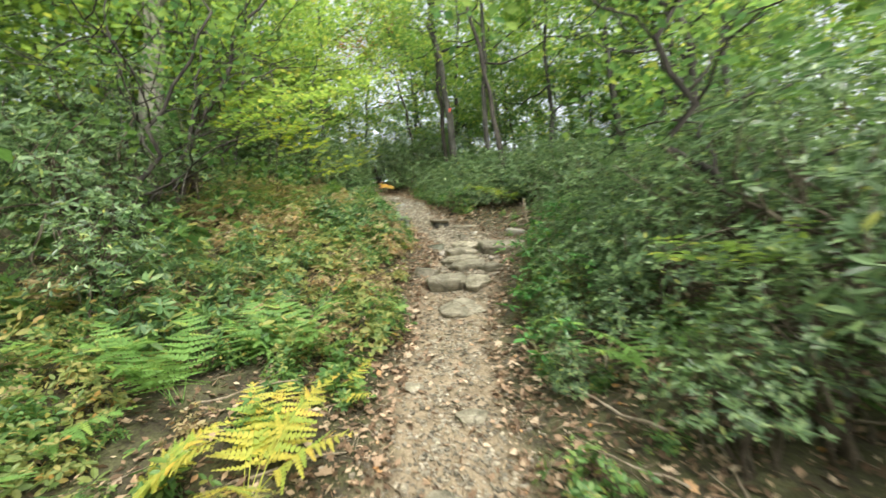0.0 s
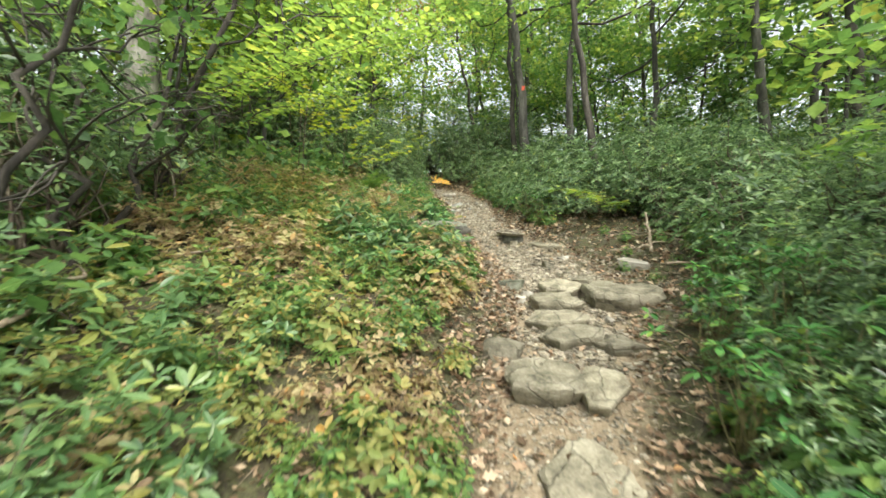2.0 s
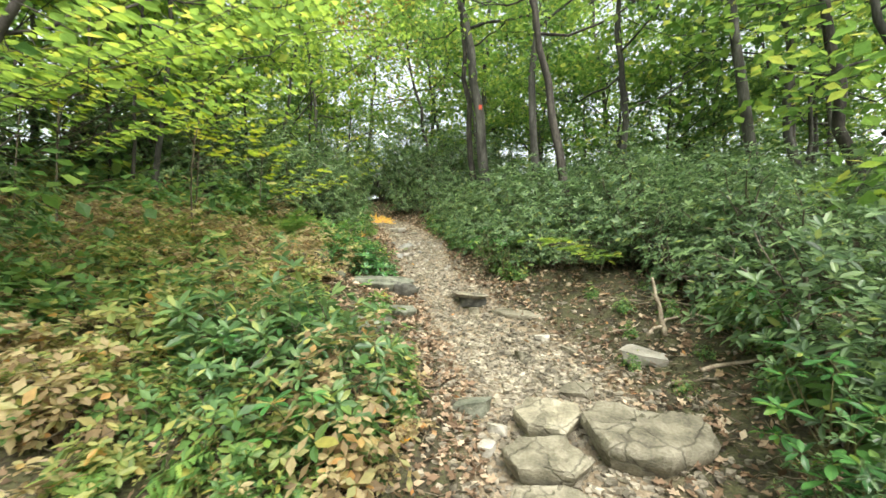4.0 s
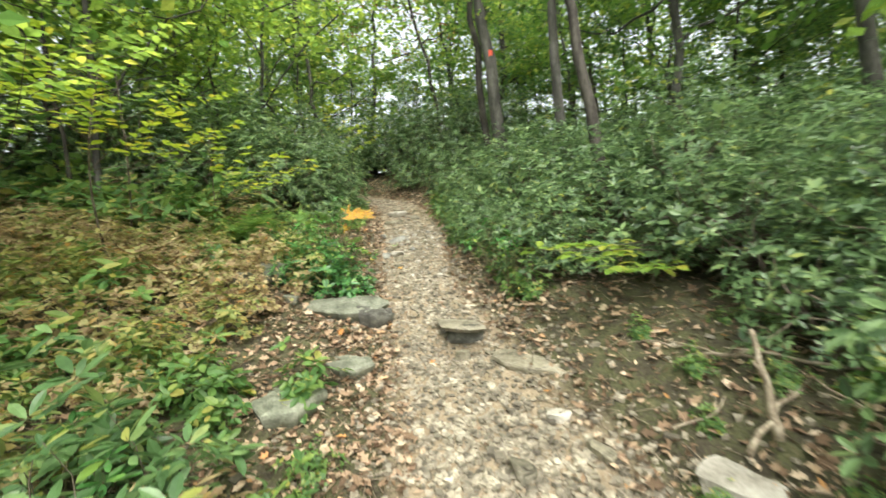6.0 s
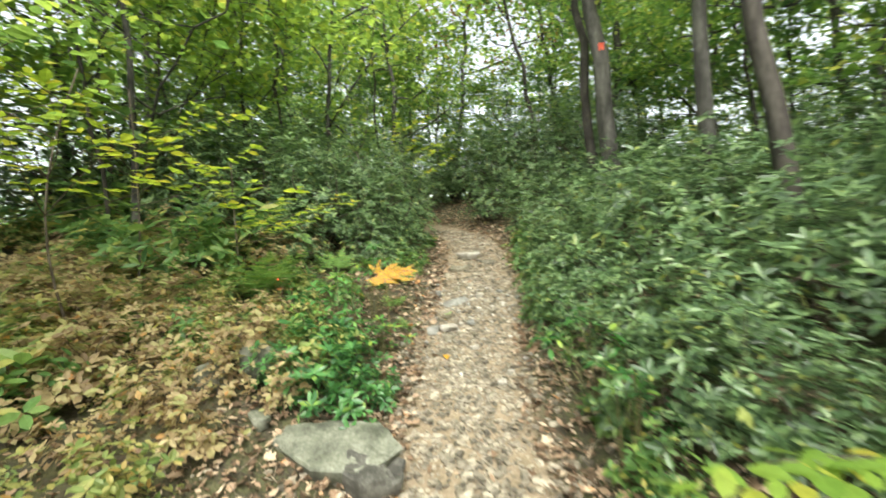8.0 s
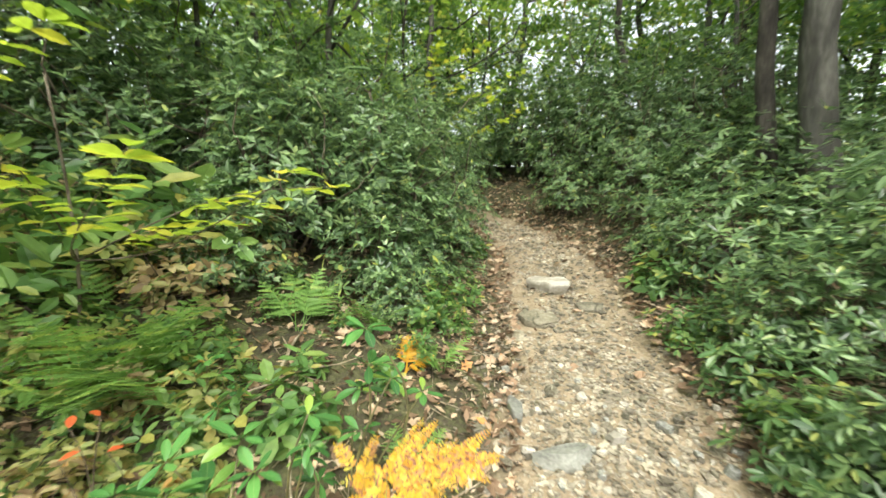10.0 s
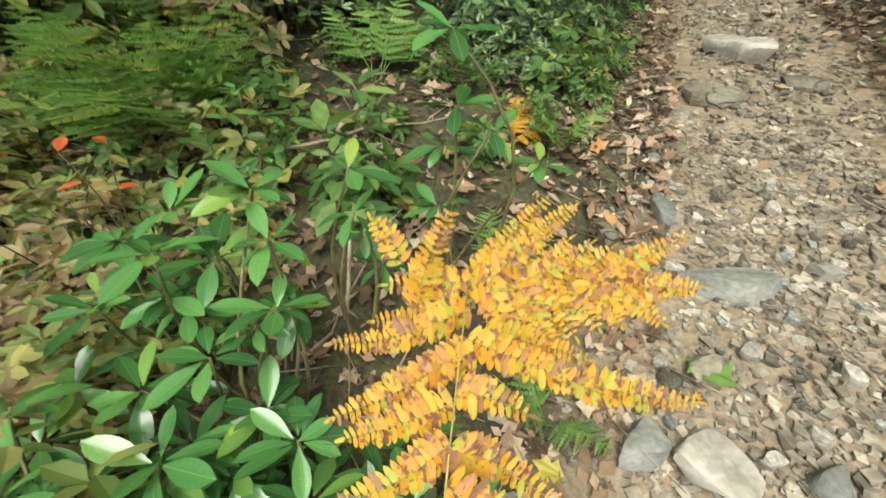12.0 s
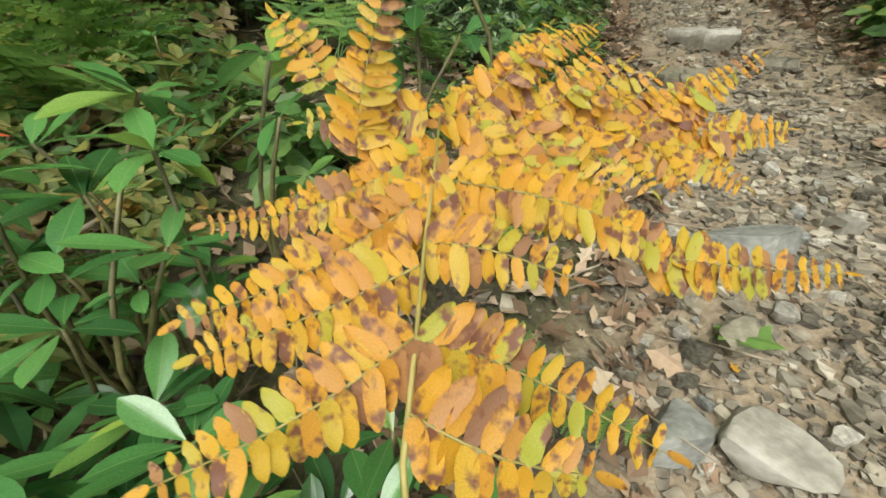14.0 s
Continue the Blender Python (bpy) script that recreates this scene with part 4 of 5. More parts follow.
spots = [(-0.75, 6.12, 0.95), (-1.0, 6.4, 1.1), (-1.25, 6.1, 1.15), (-1.5, 6.5, 1.15), (-0.95, 5.85, 0.85), (-1.75, 6.1, 1.1), (-1.4, 5.7, 0.9),
         (-1.45, 3.5, 0.75), (-1.75, 3.2, 0.8), (-1.9, 3.8, 0.85), (-2.3, 3.4, 0.9), (-2.2, 4.3, 0.8), (-2.7, 4.0, 1.0), (-1.6, 4.3, 0.6), (-2.6, 2.9, 0.9), (-1.2, 3.0, 0.6), (-1.0, 4.6, 0.5), (-0.30, 10.3, 0.6), (-0.36, 10.8, 0.65), (-0.48, 11.25, 0.65), (-0.55, 11.75, 0.65), (-0.1, 9.9, 0.6), (-0.7, 12.3, 0.65), (-0.1, 10.6, 0.85), (-1.5, 2.85, 0.75), (-2.0, 2.7, 0.85), (-0.9, 3.3, 0.45)]
spread(broad, spots, "leafy green shrub with whorls of long oval leaves", "shrub", "broad-leaved shrubs", 0.9, 1.1, seed=9)

glossy = [shrub_core(0.62, 0.55, 556 + k, 42, 7, 0.10, 0.38, BLADE, M_GLOSSY, 0.006, name="rhododendron", hollow=0.45, stems=8) for k in range(2)]
spots = [(-1.32, 8.98, 0.8), (-1.58, 8.92, 0.8), (-1.5, 9.22, 0.85), (-1.78, 9.2, 0.85), (-1.2, 9.2, 0.6), (-1.9, 8.98, 0.7), (-1.72, 9.4, 0.8)]
spread(glossy, spots, "bushy young rhododendron with dark glossy leaves beside the trail", "shrub", "young rhododendrons", 0.9, 1.1, seed=10)

# huckleberry turning tan and yellow on the upper slope
HUCKLE = "huckleberry shrub with small leaves turning tan and yellow"
tans = [shrub_core(0.62, 0.46, 560 + k, 85, 5, 0.056, 0.55, SLIM if k > 1 else OVAL, M_YELLOWLOW if k == 1 else M_TANLOW, 0.004, name="huckleberry_shrub", hollow=0.25, stems=6) for k in range(4)]
spots = fill(150, -5.2, -0.75, 5.4, 9.3, 0.32, 47, 0.3, (0.6, 1.3), lambda x, y: not (x > -1.75 and y > 6.3))
spots += fill(36, -5.5, -2.2, 8.3, 9.5, 0.3, 55, 0.3, (0.7, 1.15)) + fill(60, -7.5, -3.3, 8.6, 11.0, 0.42, 56, 0.3, (0.9, 1.4))
spread(tans, spots, HUCKLE, "shrub", "huckleberry shrubs", seed=4)
tans = [shrub_core(0.6, 0.42, 566 + k, 70, 5, 0.066, 0.52, OVAL, (M_TANLOW, M_YELLOWLOW, M_YELLOWLOW)[k], 0.004, name="huckleberry_shrub", hollow=0.25, stems=6) for k in range(3)]
spots = fill(92, -3.4, -0.5, 1.6, 6.0, 0.31, 48, 0.1, (0.55, 1.0), lambda x, y: y > 2.8 or x < -1.8)
spots += fill(14, -2.8, -0.7, 1.3, 3.0, 0.32, 62, 0.12, (0.4, 0.75))
spots += fill(12, -3.4, -2.2, 9.2, 10.1, 0.3, 49, 0.3, (0.6, 0.9))
spread(tans, spots, "huckleberry shrub with small leaves turning yellow-green", "shrub", "huckleberry shrubs", seed=8)


# ---- ferns ----
def pinna_shape(n_=7):
    """A side leaf cut into pointed lobes along a midrib."""
    V = [[k / n_, 0, 0.02 * math.sin(k)] for k in range(n_ + 1)]
    F = []
    for k in range(n_):
        w = 0.5 * (1 - 0.88 * k / n_) ** 0.8
        for side in (1, -1):
            V.append([(k + 0.95) / n_, side * w, 0.06])
            V.append([(k + 0.35) / n_, side * w * 0.8, 0.05])
            a, b = len(V) - 2, len(V) - 1
            F.append([k, k + 1, a, b] if side > 0 else [k, b, a, k + 1])
    return np.array(V), F


PINNA = pinna_shape()


def frond_mesh(name, length, wide, seed, pairs=12, arch=0.5):
    """An arching frond: two rows of lobed side leaves on a thin midrib."""
    r = np.random.RandomState(seed)
    P, D, U, L, W = [], [], [], [], []
    t = np.linspace(0, 1, pairs + 5)
    mid = np.stack([length * (t - 0.10 * t ** 2), 0.05 * np.sin(t * 3 + seed) * length, length * (arch * t - 0.75 * arch * t ** 2)], -1)
    gap = length / (pairs + 4)
    for i in range(4, len(t)):
        f = (i - 4) / pairs
        half = wide / 2 * (1 - f) ** 0.85 * min(1, 0.7 + 2.2 * f) * r.uniform(0.85, 1.1) + 0.012
        for side in (-1, 1):
            P.append(mid[i] + r.normal(size=3) * 0.002)
            D.append([0.42 + 0.1 * r.normal(), side, -0.18 + 0.14 * r.normal()])
            U.append([0.15 * r.normal(), 0.15 * r.normal(), 1])
            L.append(half)
            W.append(gap * 1.15 * min(1.0, 0.35 + half / wide * 1.6))
    V, F = tube_data(mid, np.linspace(0.003, 0.0008, len(t)), 4)
    lm = leaves(name, PINNA, np.array(P), np.array(D), np.array(U), np.array(L), np.array(W))
    lv = [v.co[:] for v in lm.vertices]
    lf = [list(p.vertices) for p in lm.polygons]
    bpy.data.meshes.remove(lm)
    return raw_mesh(name, lv + V, lf + [[a + len(lv) for a in f] for f in F], False)


def fern(x, y, n_, length, mat, label, seed, lift=12.0, first=None, spreadturn=360.0, foot=0.0):
    r = np.random.RandomState(seed)
    th = new("fern")
    th.matrix_basis = at_pose(x, y, 0, 1.0)
    for k in range(n_):
        me = frond_mesh("frond", length * r.uniform(0.75, 1.1), length * 0.62, seed * 10 + k)
        a = (first if first is not None else r.uniform(0, 360)) + spreadturn * (k + 0.3 * r.normal()) / n_
        hang("frond", me, mat, th, m=pose(0, 0, foot, 0, -lift - r.uniform(-10, 12), a))
    return tagged(th, label, "fern", group="ferns")


GREEN, YELLOW = "green fern with feathery arching fronds", "fern with fronds turned pale yellow"
for k, (x, y, n_, ln, yel) in enumerate(((-1.08, 2.65, 7, 0.78, 0), (-1.5, 2.2, 7, 0.8, 0), (-0.85, 1.75, 7, 0.74, 1), (-1.3, 1.55, 5, 0.55, 1), (-0.66, 2.5, 4, 0.4, 1), (-0.95, 2.85, 5, 0.5, 0), (-1.65, 3.1, 5, 0.6, 0), (-2.1, 2.4, 6, 0.65, 0),
                                     (-1.15, 3.4, 4, 0.5, 0), (1.35, 2.35, 6, 0.65, 0), (1.85, 2.0, 4, 0.6, 0), (-1.3, 1.1, 5, 0.55, 1), (-1.9, 1.6, 5, 0.65, 0), (-2.95, 9.9, 7, 0.72, 0), (-2.9, 9.85, 6, 0.7, 0), (-1.74, 10.28, 4, 0.26, 0), (-2.7, 10.7, 6, 0.46, 0), (-2.3, 10.95, 5, 0.36, 0),
                                     (-1.85, 10.85, 4, 0.3, 0), (-3.35, 9.6, 6, 0.66, 0), (-3.5, 10.2, 5, 0.6, 0), (-1.15, 4.5, 4, 0.4, 0), (-2.2, 4.0, 5, 0.55, 0), (-1.55, 5.2, 4, 0.45, 0), (-0.95, 5.0, 4, 0.35, 0), (-1.42, 10.05, 3, 0.22, 0))):
    fern(x, y, n_, ln, M_FERNYELLOW if yel else M_FERNGREEN, YELLOW if yel else GREEN, 700 + k, 30.0 if y > 9 else 30.0 if ln > 0.7 else 14.0)
fern(-2.02, 10.74, 4, 0.24, M_FERNGOLDFAR, "small orange and gold fern beside the trail", 760, 20)

# ---- the golden fern at the trail edge ----
STALK = [(-1.36, 9.60, 2.46), (-1.335, 9.565, 2.80), (-1.335, 9.555, 3.08), (-1.354, 9.572, 3.207), (-1.383, 9.615, 3.217), (-1.405, 9.649, 3.241), (-1.437, 9.698, 3.251), (-1.469, 9.748, 3.277)]
RIBS = [((-1.499, 9.695, 3.255), (-1.486, 9.733, 3.378)), ((-1.477, 9.744, 3.281), (-1.544, 9.69, 3.272)), ((-1.461, 9.715, 3.26), (-1.566, 9.618, 3.215)),
        ((-1.426, 9.677, 3.252), (-1.493, 9.565, 3.203)), ((-1.383, 9.615, 3.217), (-1.433, 9.521, 3.184)), ((-1.401, 9.642, 3.233), (-1.471, 9.56, 3.196)),
        ((-1.468, 9.744, 3.268), (-1.461, 9.903, 3.335)), ((-1.461, 9.764, 3.273), (-1.426, 9.915, 3.333)), ((-1.469, 9.749, 3.279), (-1.35, 9.9, 3.258)),
        ((-1.359, 9.889, 3.263), (-1.299, 9.973, 3.314)), ((-1.351, 9.901, 3.261), (-1.264, 9.958, 3.261))]
RIBS += [((-1.35, 9.9, 3.258), (-1.281, 9.911, 3.222)), ((-1.433, 9.701, 3.252), (-1.306, 9.772, 3.205)), ((-1.323, 9.767, 3.208), (-1.216, 9.835, 3.2)),
         ((-1.405, 9.649, 3.241), (-1.34, 9.681, 3.228)), ((-1.378, 9.608, 3.223), (-1.282, 9.65, 3.183)), ((-1.449, 9.793, 3.267), (-1.394, 9.77, 3.209)),
         ((-1.409, 9.831, 3.262), (-1.374, 9.812, 3.207)), ((-1.378, 9.864, 3.263), (-1.323, 9.867, 3.226)), ((-1.361, 9.584, 3.215), (-1.302, 9.614, 3.196)),
         ((-1.539, 9.711, 3.295), (-1.584, 9.709, 3.336))]


def leaflet_mesh(seed):
    """A blunt oblong leaflet, slightly cupped."""
    r = np.random.RandomState(seed)
    t = np.linspace(0, 1, 7)
    w = 0.17 * np.array([0.5, 0.95, 1.0, 1.0, 0.9, 0.65, 0.12]) * r.uniform(0.88, 1.12, 7) * 1.15
    V = []
    for i in range(7):
        dip = -0.10 * t[i] ** 2 + 0.03 * r.normal()
        V += [[t[i], -w[i], dip + 0.05], [t[i], 0, dip], [t[i], w[i], dip + 0.05]]
    F = []
    for i in range(6):
        for j in range(2):
            F.append([i * 3 + j, (i + 1) * 3 + j, (i + 1) * 3 + j + 1, i * 3 + j + 1])
    me = raw_mesh("leaflet", V, F)
    me.materials.append(M_FERNGOLD)
    return me


for k in range(5):
    f = 0.12 + 0.19 * k
    a = np.array(RIBS[8][0]) * (1 - f) + np.array(RIBS[8][1]) * f
    for s in (1, -1):
        d = np.array([0.35, 0.75, 0.55]) if s > 0 else np.array([0.75, -0.15, -0.6])
        RIBS.append((tuple(a), tuple(a + d * (0.09 - 0.008 * k))))
for k in (2, 3, 12):
    a, b = np.array(RIBS[k][0]), np.array(RIBS[k][1])
    RIBS.append((tuple(a + [0.008, 0.02, -0.002]), tuple(a + (b - a) * 0.85 + [-0.004, 0.042, -0.004])))
gold = tagged(new("golden_fern"), "golden yellow fern with brown-spotted oblong leaflets at the trail edge", "fern")
gold.location = STALK[0]
foot = np.array(STALK[0])
hang("stalk", tubes("stalk", [(np.array(STALK) - foot, np.linspace(0.0016, 0.0009, len(STALK)))], 6), M_STALK, gold)
sheets = [leaflet_mesh(800 + k) for k in range(4)]
r = np.random.RandomState(801)
for k, (a, b) in enumerate(RIBS):
    a, b = np.array(a) - foot, np.array(b) - foot
    span = np.linalg.norm(b - a)
    line = bent(np.zeros(3), b - a, r, 0.05, 8)
    rib = hang("side_frond", tubes("side_frond", [(line, np.linspace(0.0008, 0.0003, 8))], 5), M_STALK, gold)
    rib.location = a.tolist()
    way = unit(b - a)
    up = np.array([0.43, -0.6, 0.66]) if abs(way[2]) < 0.75 else np.array([0.55, -0.8, 0.1])
    side = unit(np.cross(up, way))
    nrm = np.cross(way, side)
    count = int(np.clip(span / 0.0068, 8, 26))
    for i in range(count):
        f = (i + 0.4) / count
        q = np.array([np.interp(f * 7, np.arange(8), line[:, c]) for c in range(3)])
        ln = 0.0195 * (1 - f) ** 0.6 * min(1.0, 0.8 + f) + 0.007
        for s in (-1, 1):
            d = unit(side * s + way * (0.38 + 0.06 * r.normal()) - nrm * (0.22 + 0.16 * r.normal()))
            zz = unit(np.cross(d, np.cross(nrm, d)) + 0.12 * r.normal(size=3))
            yy = unit(np.cross(zz, d))
            zz = np.cross(d, yy)
            m = Matrix(((d[0], yy[0], zz[0], q[0]), (d[1], yy[1], zz[1], q[1]), (d[2], yy[2], zz[2], q[2]), (0, 0, 0, 1))) @ Matrix.Scale(ln * r.uniform(0.85, 1.15), 4)
            hang("leaflet", sheets[r.randint(4)], None, rib, m=m)
    tipm = Matrix.Translation(line[-1].tolist()) @ Vector((1, 0, 0)).rotation_difference(Vector(way.tolist())).to_matrix().to_4x4() @ Matrix.Scale(0.013, 4)
    hang("leaflet", sheets[0], None, rib, m=tipm)


# ---- rhododendron plants beside the golden fern ----
def big_leaf(seed, curl):
    """A leathery oval leaf with a sunken midrib."""
    r = np.random.RandomState(seed)
    t = np.linspace(0, 1, 8)
    w = 0.185 * np.array([0.06, 0.36, 0.68, 0.92, 1.0, 0.95, 0.70, 0.06])
    V, F = [], []
    for i in range(8):
        dip = curl * t[i] ** 2
        V += [[t[i], -w[i], dip + w[i] * 0.22], [t[i], -w[i] * 0.5, dip + w[i] * 0.14], [t[i], 0, dip], [t[i], w[i] * 0.5, dip + w[i] * 0.14], [t[i], w[i], dip + w[i] * 0.22]]
    for i in range(7):
        for j in range(4):
            F.append([i * 5 + j, (i + 1) * 5 + j, (i + 1) * 5 + j + 1, i * 5 + j + 1])
    me = raw_mesh("leaf", V, F)
    return me


rhodo = [big_leaf(820 + k, (-0.10, -0.22, 0.04, -0.3)[k]) for k in range(4)]
for m in rhodo:
    m.materials.append(M_RHODO)


def rhododendron(x, y, heads, seed, label="young rhododendron with glossy green oval leaves in whorls"):
    """heads: tip x, y, z and leaf length of each whorl."""
    r = np.random.RandomState(seed)
    th = tagged(new("rhododendron"), label, "shrub", group="young rhododendrons")
    z0 = H(x, y)
    th.location = (x, y, z0)
    lines = []
    heads = heads + [(hx + r.normal() * 0.06, hy + r.normal() * 0.06, hz - r.uniform(0.05, 0.16), ln * 0.9) for hx, hy, hz, ln in heads]
    for hx, hy, hz, ln in heads:
        tip = np.array([hx - x, hy - y, hz - z0])
        lines.append((bent((r.normal() * 0.01, r.normal() * 0.01, -0.03), tip, r, 0.10, 7), np.linspace(0.006, 0.0028, 7)))
        count = r.randint(6, 9)
        turn = r.uniform(0, 360)
        for k in range(count):
            m = pose(*tip, 0, 0, turn + 360 * k / count + r.uniform(-14, 14)) @ pose(0.010, 0, 0, r.uniform(-25, 25), r.uniform(-30, 26), 0) @ Matrix.Scale(ln * r.uniform(0.5, 0.86), 4)
            hang("leaf", rhodo[r.randint(4)], None, th, m=m)
        hang("leaf", rhodo[0], None, th, m=pose(*tip, r.uniform(-20, 20), -35, turn + 40) @ Matrix.Scale(ln * 0.6, 4))
    for ln_ in lines:
        hang("stem", tubes("stem", [ln_], 5), M_GREENSTEM, th)


rhododendron(-1.9, 9.66, [(-1.94, 9.73, 3.25, 0.12), (-1.80, 9.66, 3.10, 0.11), (-1.97, 9.64, 3.13, 0.13), (-1.86, 9.72, 3.02, 0.11)], 1)
rhododendron(-2.08, 9.62, [(-2.0, 9.56, 3.17, 0.13), (-2.14, 9.64, 3.17, 0.12), (-2.22, 9.55, 3.10, 0.13), (-2.1, 9.46, 3.05, 0.13)], 2)
rhododendron(-1.84, 9.50, [(-1.86, 9.55, 3.02, 0.13), (-1.78, 9.42, 2.96, 0.14), (-1.74, 9.49, 2.86, 0.13), (-1.80, 9.58, 2.90, 0.11), (-1.95, 9.45, 2.95, 0.13)], 3)
rhododendron(-1.68, 9.62, [(-1.66, 9.58, 2.95, 0.12), (-1.60, 9.55, 2.88, 0.13), (-1.56, 9.66, 2.80, 0.11)], 4)
rhododendron(-1.5, 9.68, [(-1.48, 9.66, 2.88, 0.12), (-1.42, 9.74, 2.80, 0.11), (-1.55, 9.76, 2.86, 0.12), (-1.40, 9.60, 2.84, 0.11)], 12)
rhododendron(-1.84, 9.86, [(-1.80, 9.84, 3.30, 0.11), (-1.88, 9.92, 3.10, 0.10)], 5, "slender young rhododendron with glossy leaves")
rhododendron(-1.80, 10.06, [(-1.76, 10.06, 3.50, 0.13), (-1.70, 10.12, 3.32, 0.11), (-1.84, 10.14, 3.25, 0.11)], 6, "slender young rhododendron with a high whorl of leaves")
rhododendron(-2.44, 10.0, [(-2.44, 9.97, 3.30, 0.09), (-2.34, 10.02, 3.18, 0.08), (-2.5, 10.06, 3.2, 0.08)], 7)
rhododendron(-1.50, 9.32, [(-1.46, 9.30, 2.86, 0.11), (-1.55, 9.38, 2.92, 0.11), (-1.58, 9.22, 2.84, 0.11), (-1.40, 9.38, 2.78, 0.1)], 8)
rhododendron(-1.62, 9.12, [(-1.62, 9.12, 2.86, 0.11), (-1.52, 9.05, 2.80, 0.11), (-1.70, 9.05, 2.80, 0.11), (-1.72, 9.2, 2.92, 0.11), (-1.46, 9.14, 2.72, 0.1)], 9)
rhododendron(-1.75, 8.95, [(-1.75, 8.92, 2.75, 0.11), (-1.62, 8.88, 2.68, 0.1), (-1.86, 9.0, 2.82, 0.11), (-1.5, 8.95, 2.66, 0.1)], 10)
rhododendron(-1.88, 9.25, [(-1.9, 9.25, 2.95, 0.12), (-2.0, 9.3, 3.0, 0.12), (-1.8, 9.32, 2.86, 0.12), (-2.02, 9.18, 2.9, 0.12)], 11)

r = np.random.RandomState(95)
for k, (x, y, tall, n_) in enumerate(((0.80, 3.55, 0.36, 7), (0.88, 4.15, 0.45, 8), (1.02, 4.75, 0.5, 8), (1.28, 5.3, 0.5, 8), (1.25, 4.1, 0.58, 8), (1.5, 4.8, 0.6, 8), (1.2, 3.5, 0.5, 7), (1.6, 5.7, 0.5, 7), (0.75, 2.9, 0.3, 6), (-1.1, 6.05, 0.36, 6), (-1.42, 6.4, 0.4, 6), (-0.95, 5.65, 0.32, 5), (-1.5, 5.85, 0.42, 6), (2.0, 6.5, 0.5, 6), (0.36, 8.85, 0.5, 5), (0.22, 9.3, 0.5, 5))):
    heads = [(x + r.normal() * 0.16, y + r.normal() * 0.16, H(x, y) + tall * r.uniform(0.55, 1.15), r.uniform(0.10, 0.14)) for _ in range(n_)]
    rhododendron(x, y, heads, 20 + k, "rhododendron with whorls of glossy leaves beside the trail")

# red-tinged leaves on the huckleberry beside them
r = np.random.RandomState(91)
P = np.array([[-2.44, 9.56, 3.24], [-2.42, 9.50, 3.17], [-2.48, 9.62, 3.22], [-2.38, 9.62, 3.16]]) + r.normal(size=(4, 3)) * 0.01
th = tagged(new("huckleberry_sprig"), "huckleberry sprig with a few bright red leaves", "shrub")
th.location = (-2.46, 9.6, H(-2.46, 9.6))
o = np.array(th.location)
hang("stem", tubes("stem", [(bent((0, 0, -0.02), p - o, r, 0.08, 6), np.linspace(0.003, 0.0012, 6)) for p in P], 5), M_TWIG, th)
for p in P:
    hang("leaf", leaves("leaf", BLADE, np.array([p - o]), r.normal(size=(1, 3)) * [1, 1, 0.2], np.array([[0.1, 0.1, 1.0]]), np.array([0.05]), np.array([0.028])), M_REDLEAF, th)


# ---- saplings with pale lime leaves ----
def sapling(x, y, boughs, seed, leaf, mat, label, own=False):
    """A thin bent stem with level boughs that carry flat leaves; boughs: tip x, y, z."""
    r = np.random.RandomState(seed)
    th = tagged(new("sapling"), label, "sapling")
    z0 = H(x, y)
    th.location = (x, y, z0)
    top = max(b[2] for b in boughs) - z0
    trunk = bent((0, 0, -0.05), (r.normal() * 0.1, r.normal() * 0.1, top), r, 0.05, 9)
    hang("stem", tubes("stem", [(trunk, np.linspace(0.012, 0.005, 9))], 6), M_TWIG, th)
    P, D = [], []
    for bx, by, bz in boughs:
        tip = np.array([bx - x, by - y, bz - z0])
        start = trunk[int(np.clip(8 * (tip[2] / top) - 1, 2, 8))]
        ln = bent(start, tip, r, 0.06, 9)
        hang("bough", tubes("bough", [(ln, np.linspace(0.005, 0.0015, 9))], 5), M_TWIG, th)
        way = unit(tip - start)
        side = unit(np.cross(way, [0, 0, 1]))
        steps = max(5, int(np.linalg.norm(tip - start) / (leaf * 0.8)))
        for i in range(steps):
            f = 0.3 + 0.7 * i / (steps - 1)
            q = start + (tip - start) * f + np.array([0, 0, 0.02 * r.normal()])
            for s in (-1, 1):
                if r.rand() < 0.85:
                    P.append(q)
                    D.append(way * 0.6 + side * s * r.uniform(0.6, 1.2) + np.array([0, 0, -0.15 + 0.15 * r.normal()]))
        P.append(tip)
        D.append(way + np.array([0, 0, -0.2]))
    P, D = np.array(P), np.array(D)
    n_ = len(P)
    U = np.stack([r.normal(0, 0.25, n_), r.normal(0, 0.25, n_), np.ones(n_)], -1)
    L = leaf * r.uniform(0.7, 1.15, n_)
    if own:
        for i in range(n_):
            hang("leaf", leaves("leaf", BLADE, P[i:i + 1], D[i:i + 1], U[i:i + 1], L[i:i + 1], L[i:i + 1] * 0.6), mat, th)
    else:
        hang("foliage", leaves("foliage", BLADE, P, D, U, L, L * 0.62), mat, th)
    return th


sapling(1.45, 8.6, [(0.5, 8.0, 2.82), (0.75, 7.95, 2.75), (1.0, 7.9, 2.64), (1.25, 7.95, 2.64), (1.45, 8.0, 2.62), (0.8, 8.25, 2.78)], 1, 0.105, M_LIMEPART, "spreading sapling with yellow-green leaves beside the trail", True)
sapling(2.3, 2.6, [(1.15, 1.85, 1.42), (1.4, 1.75, 1.46), (1.7, 1.8, 1.44), (1.3, 2.2, 1.5), (1.9, 2.0, 1.5)], 8, 0.075, M_BRIGHT, "sapling with level sprays of light green leaves among laurel")
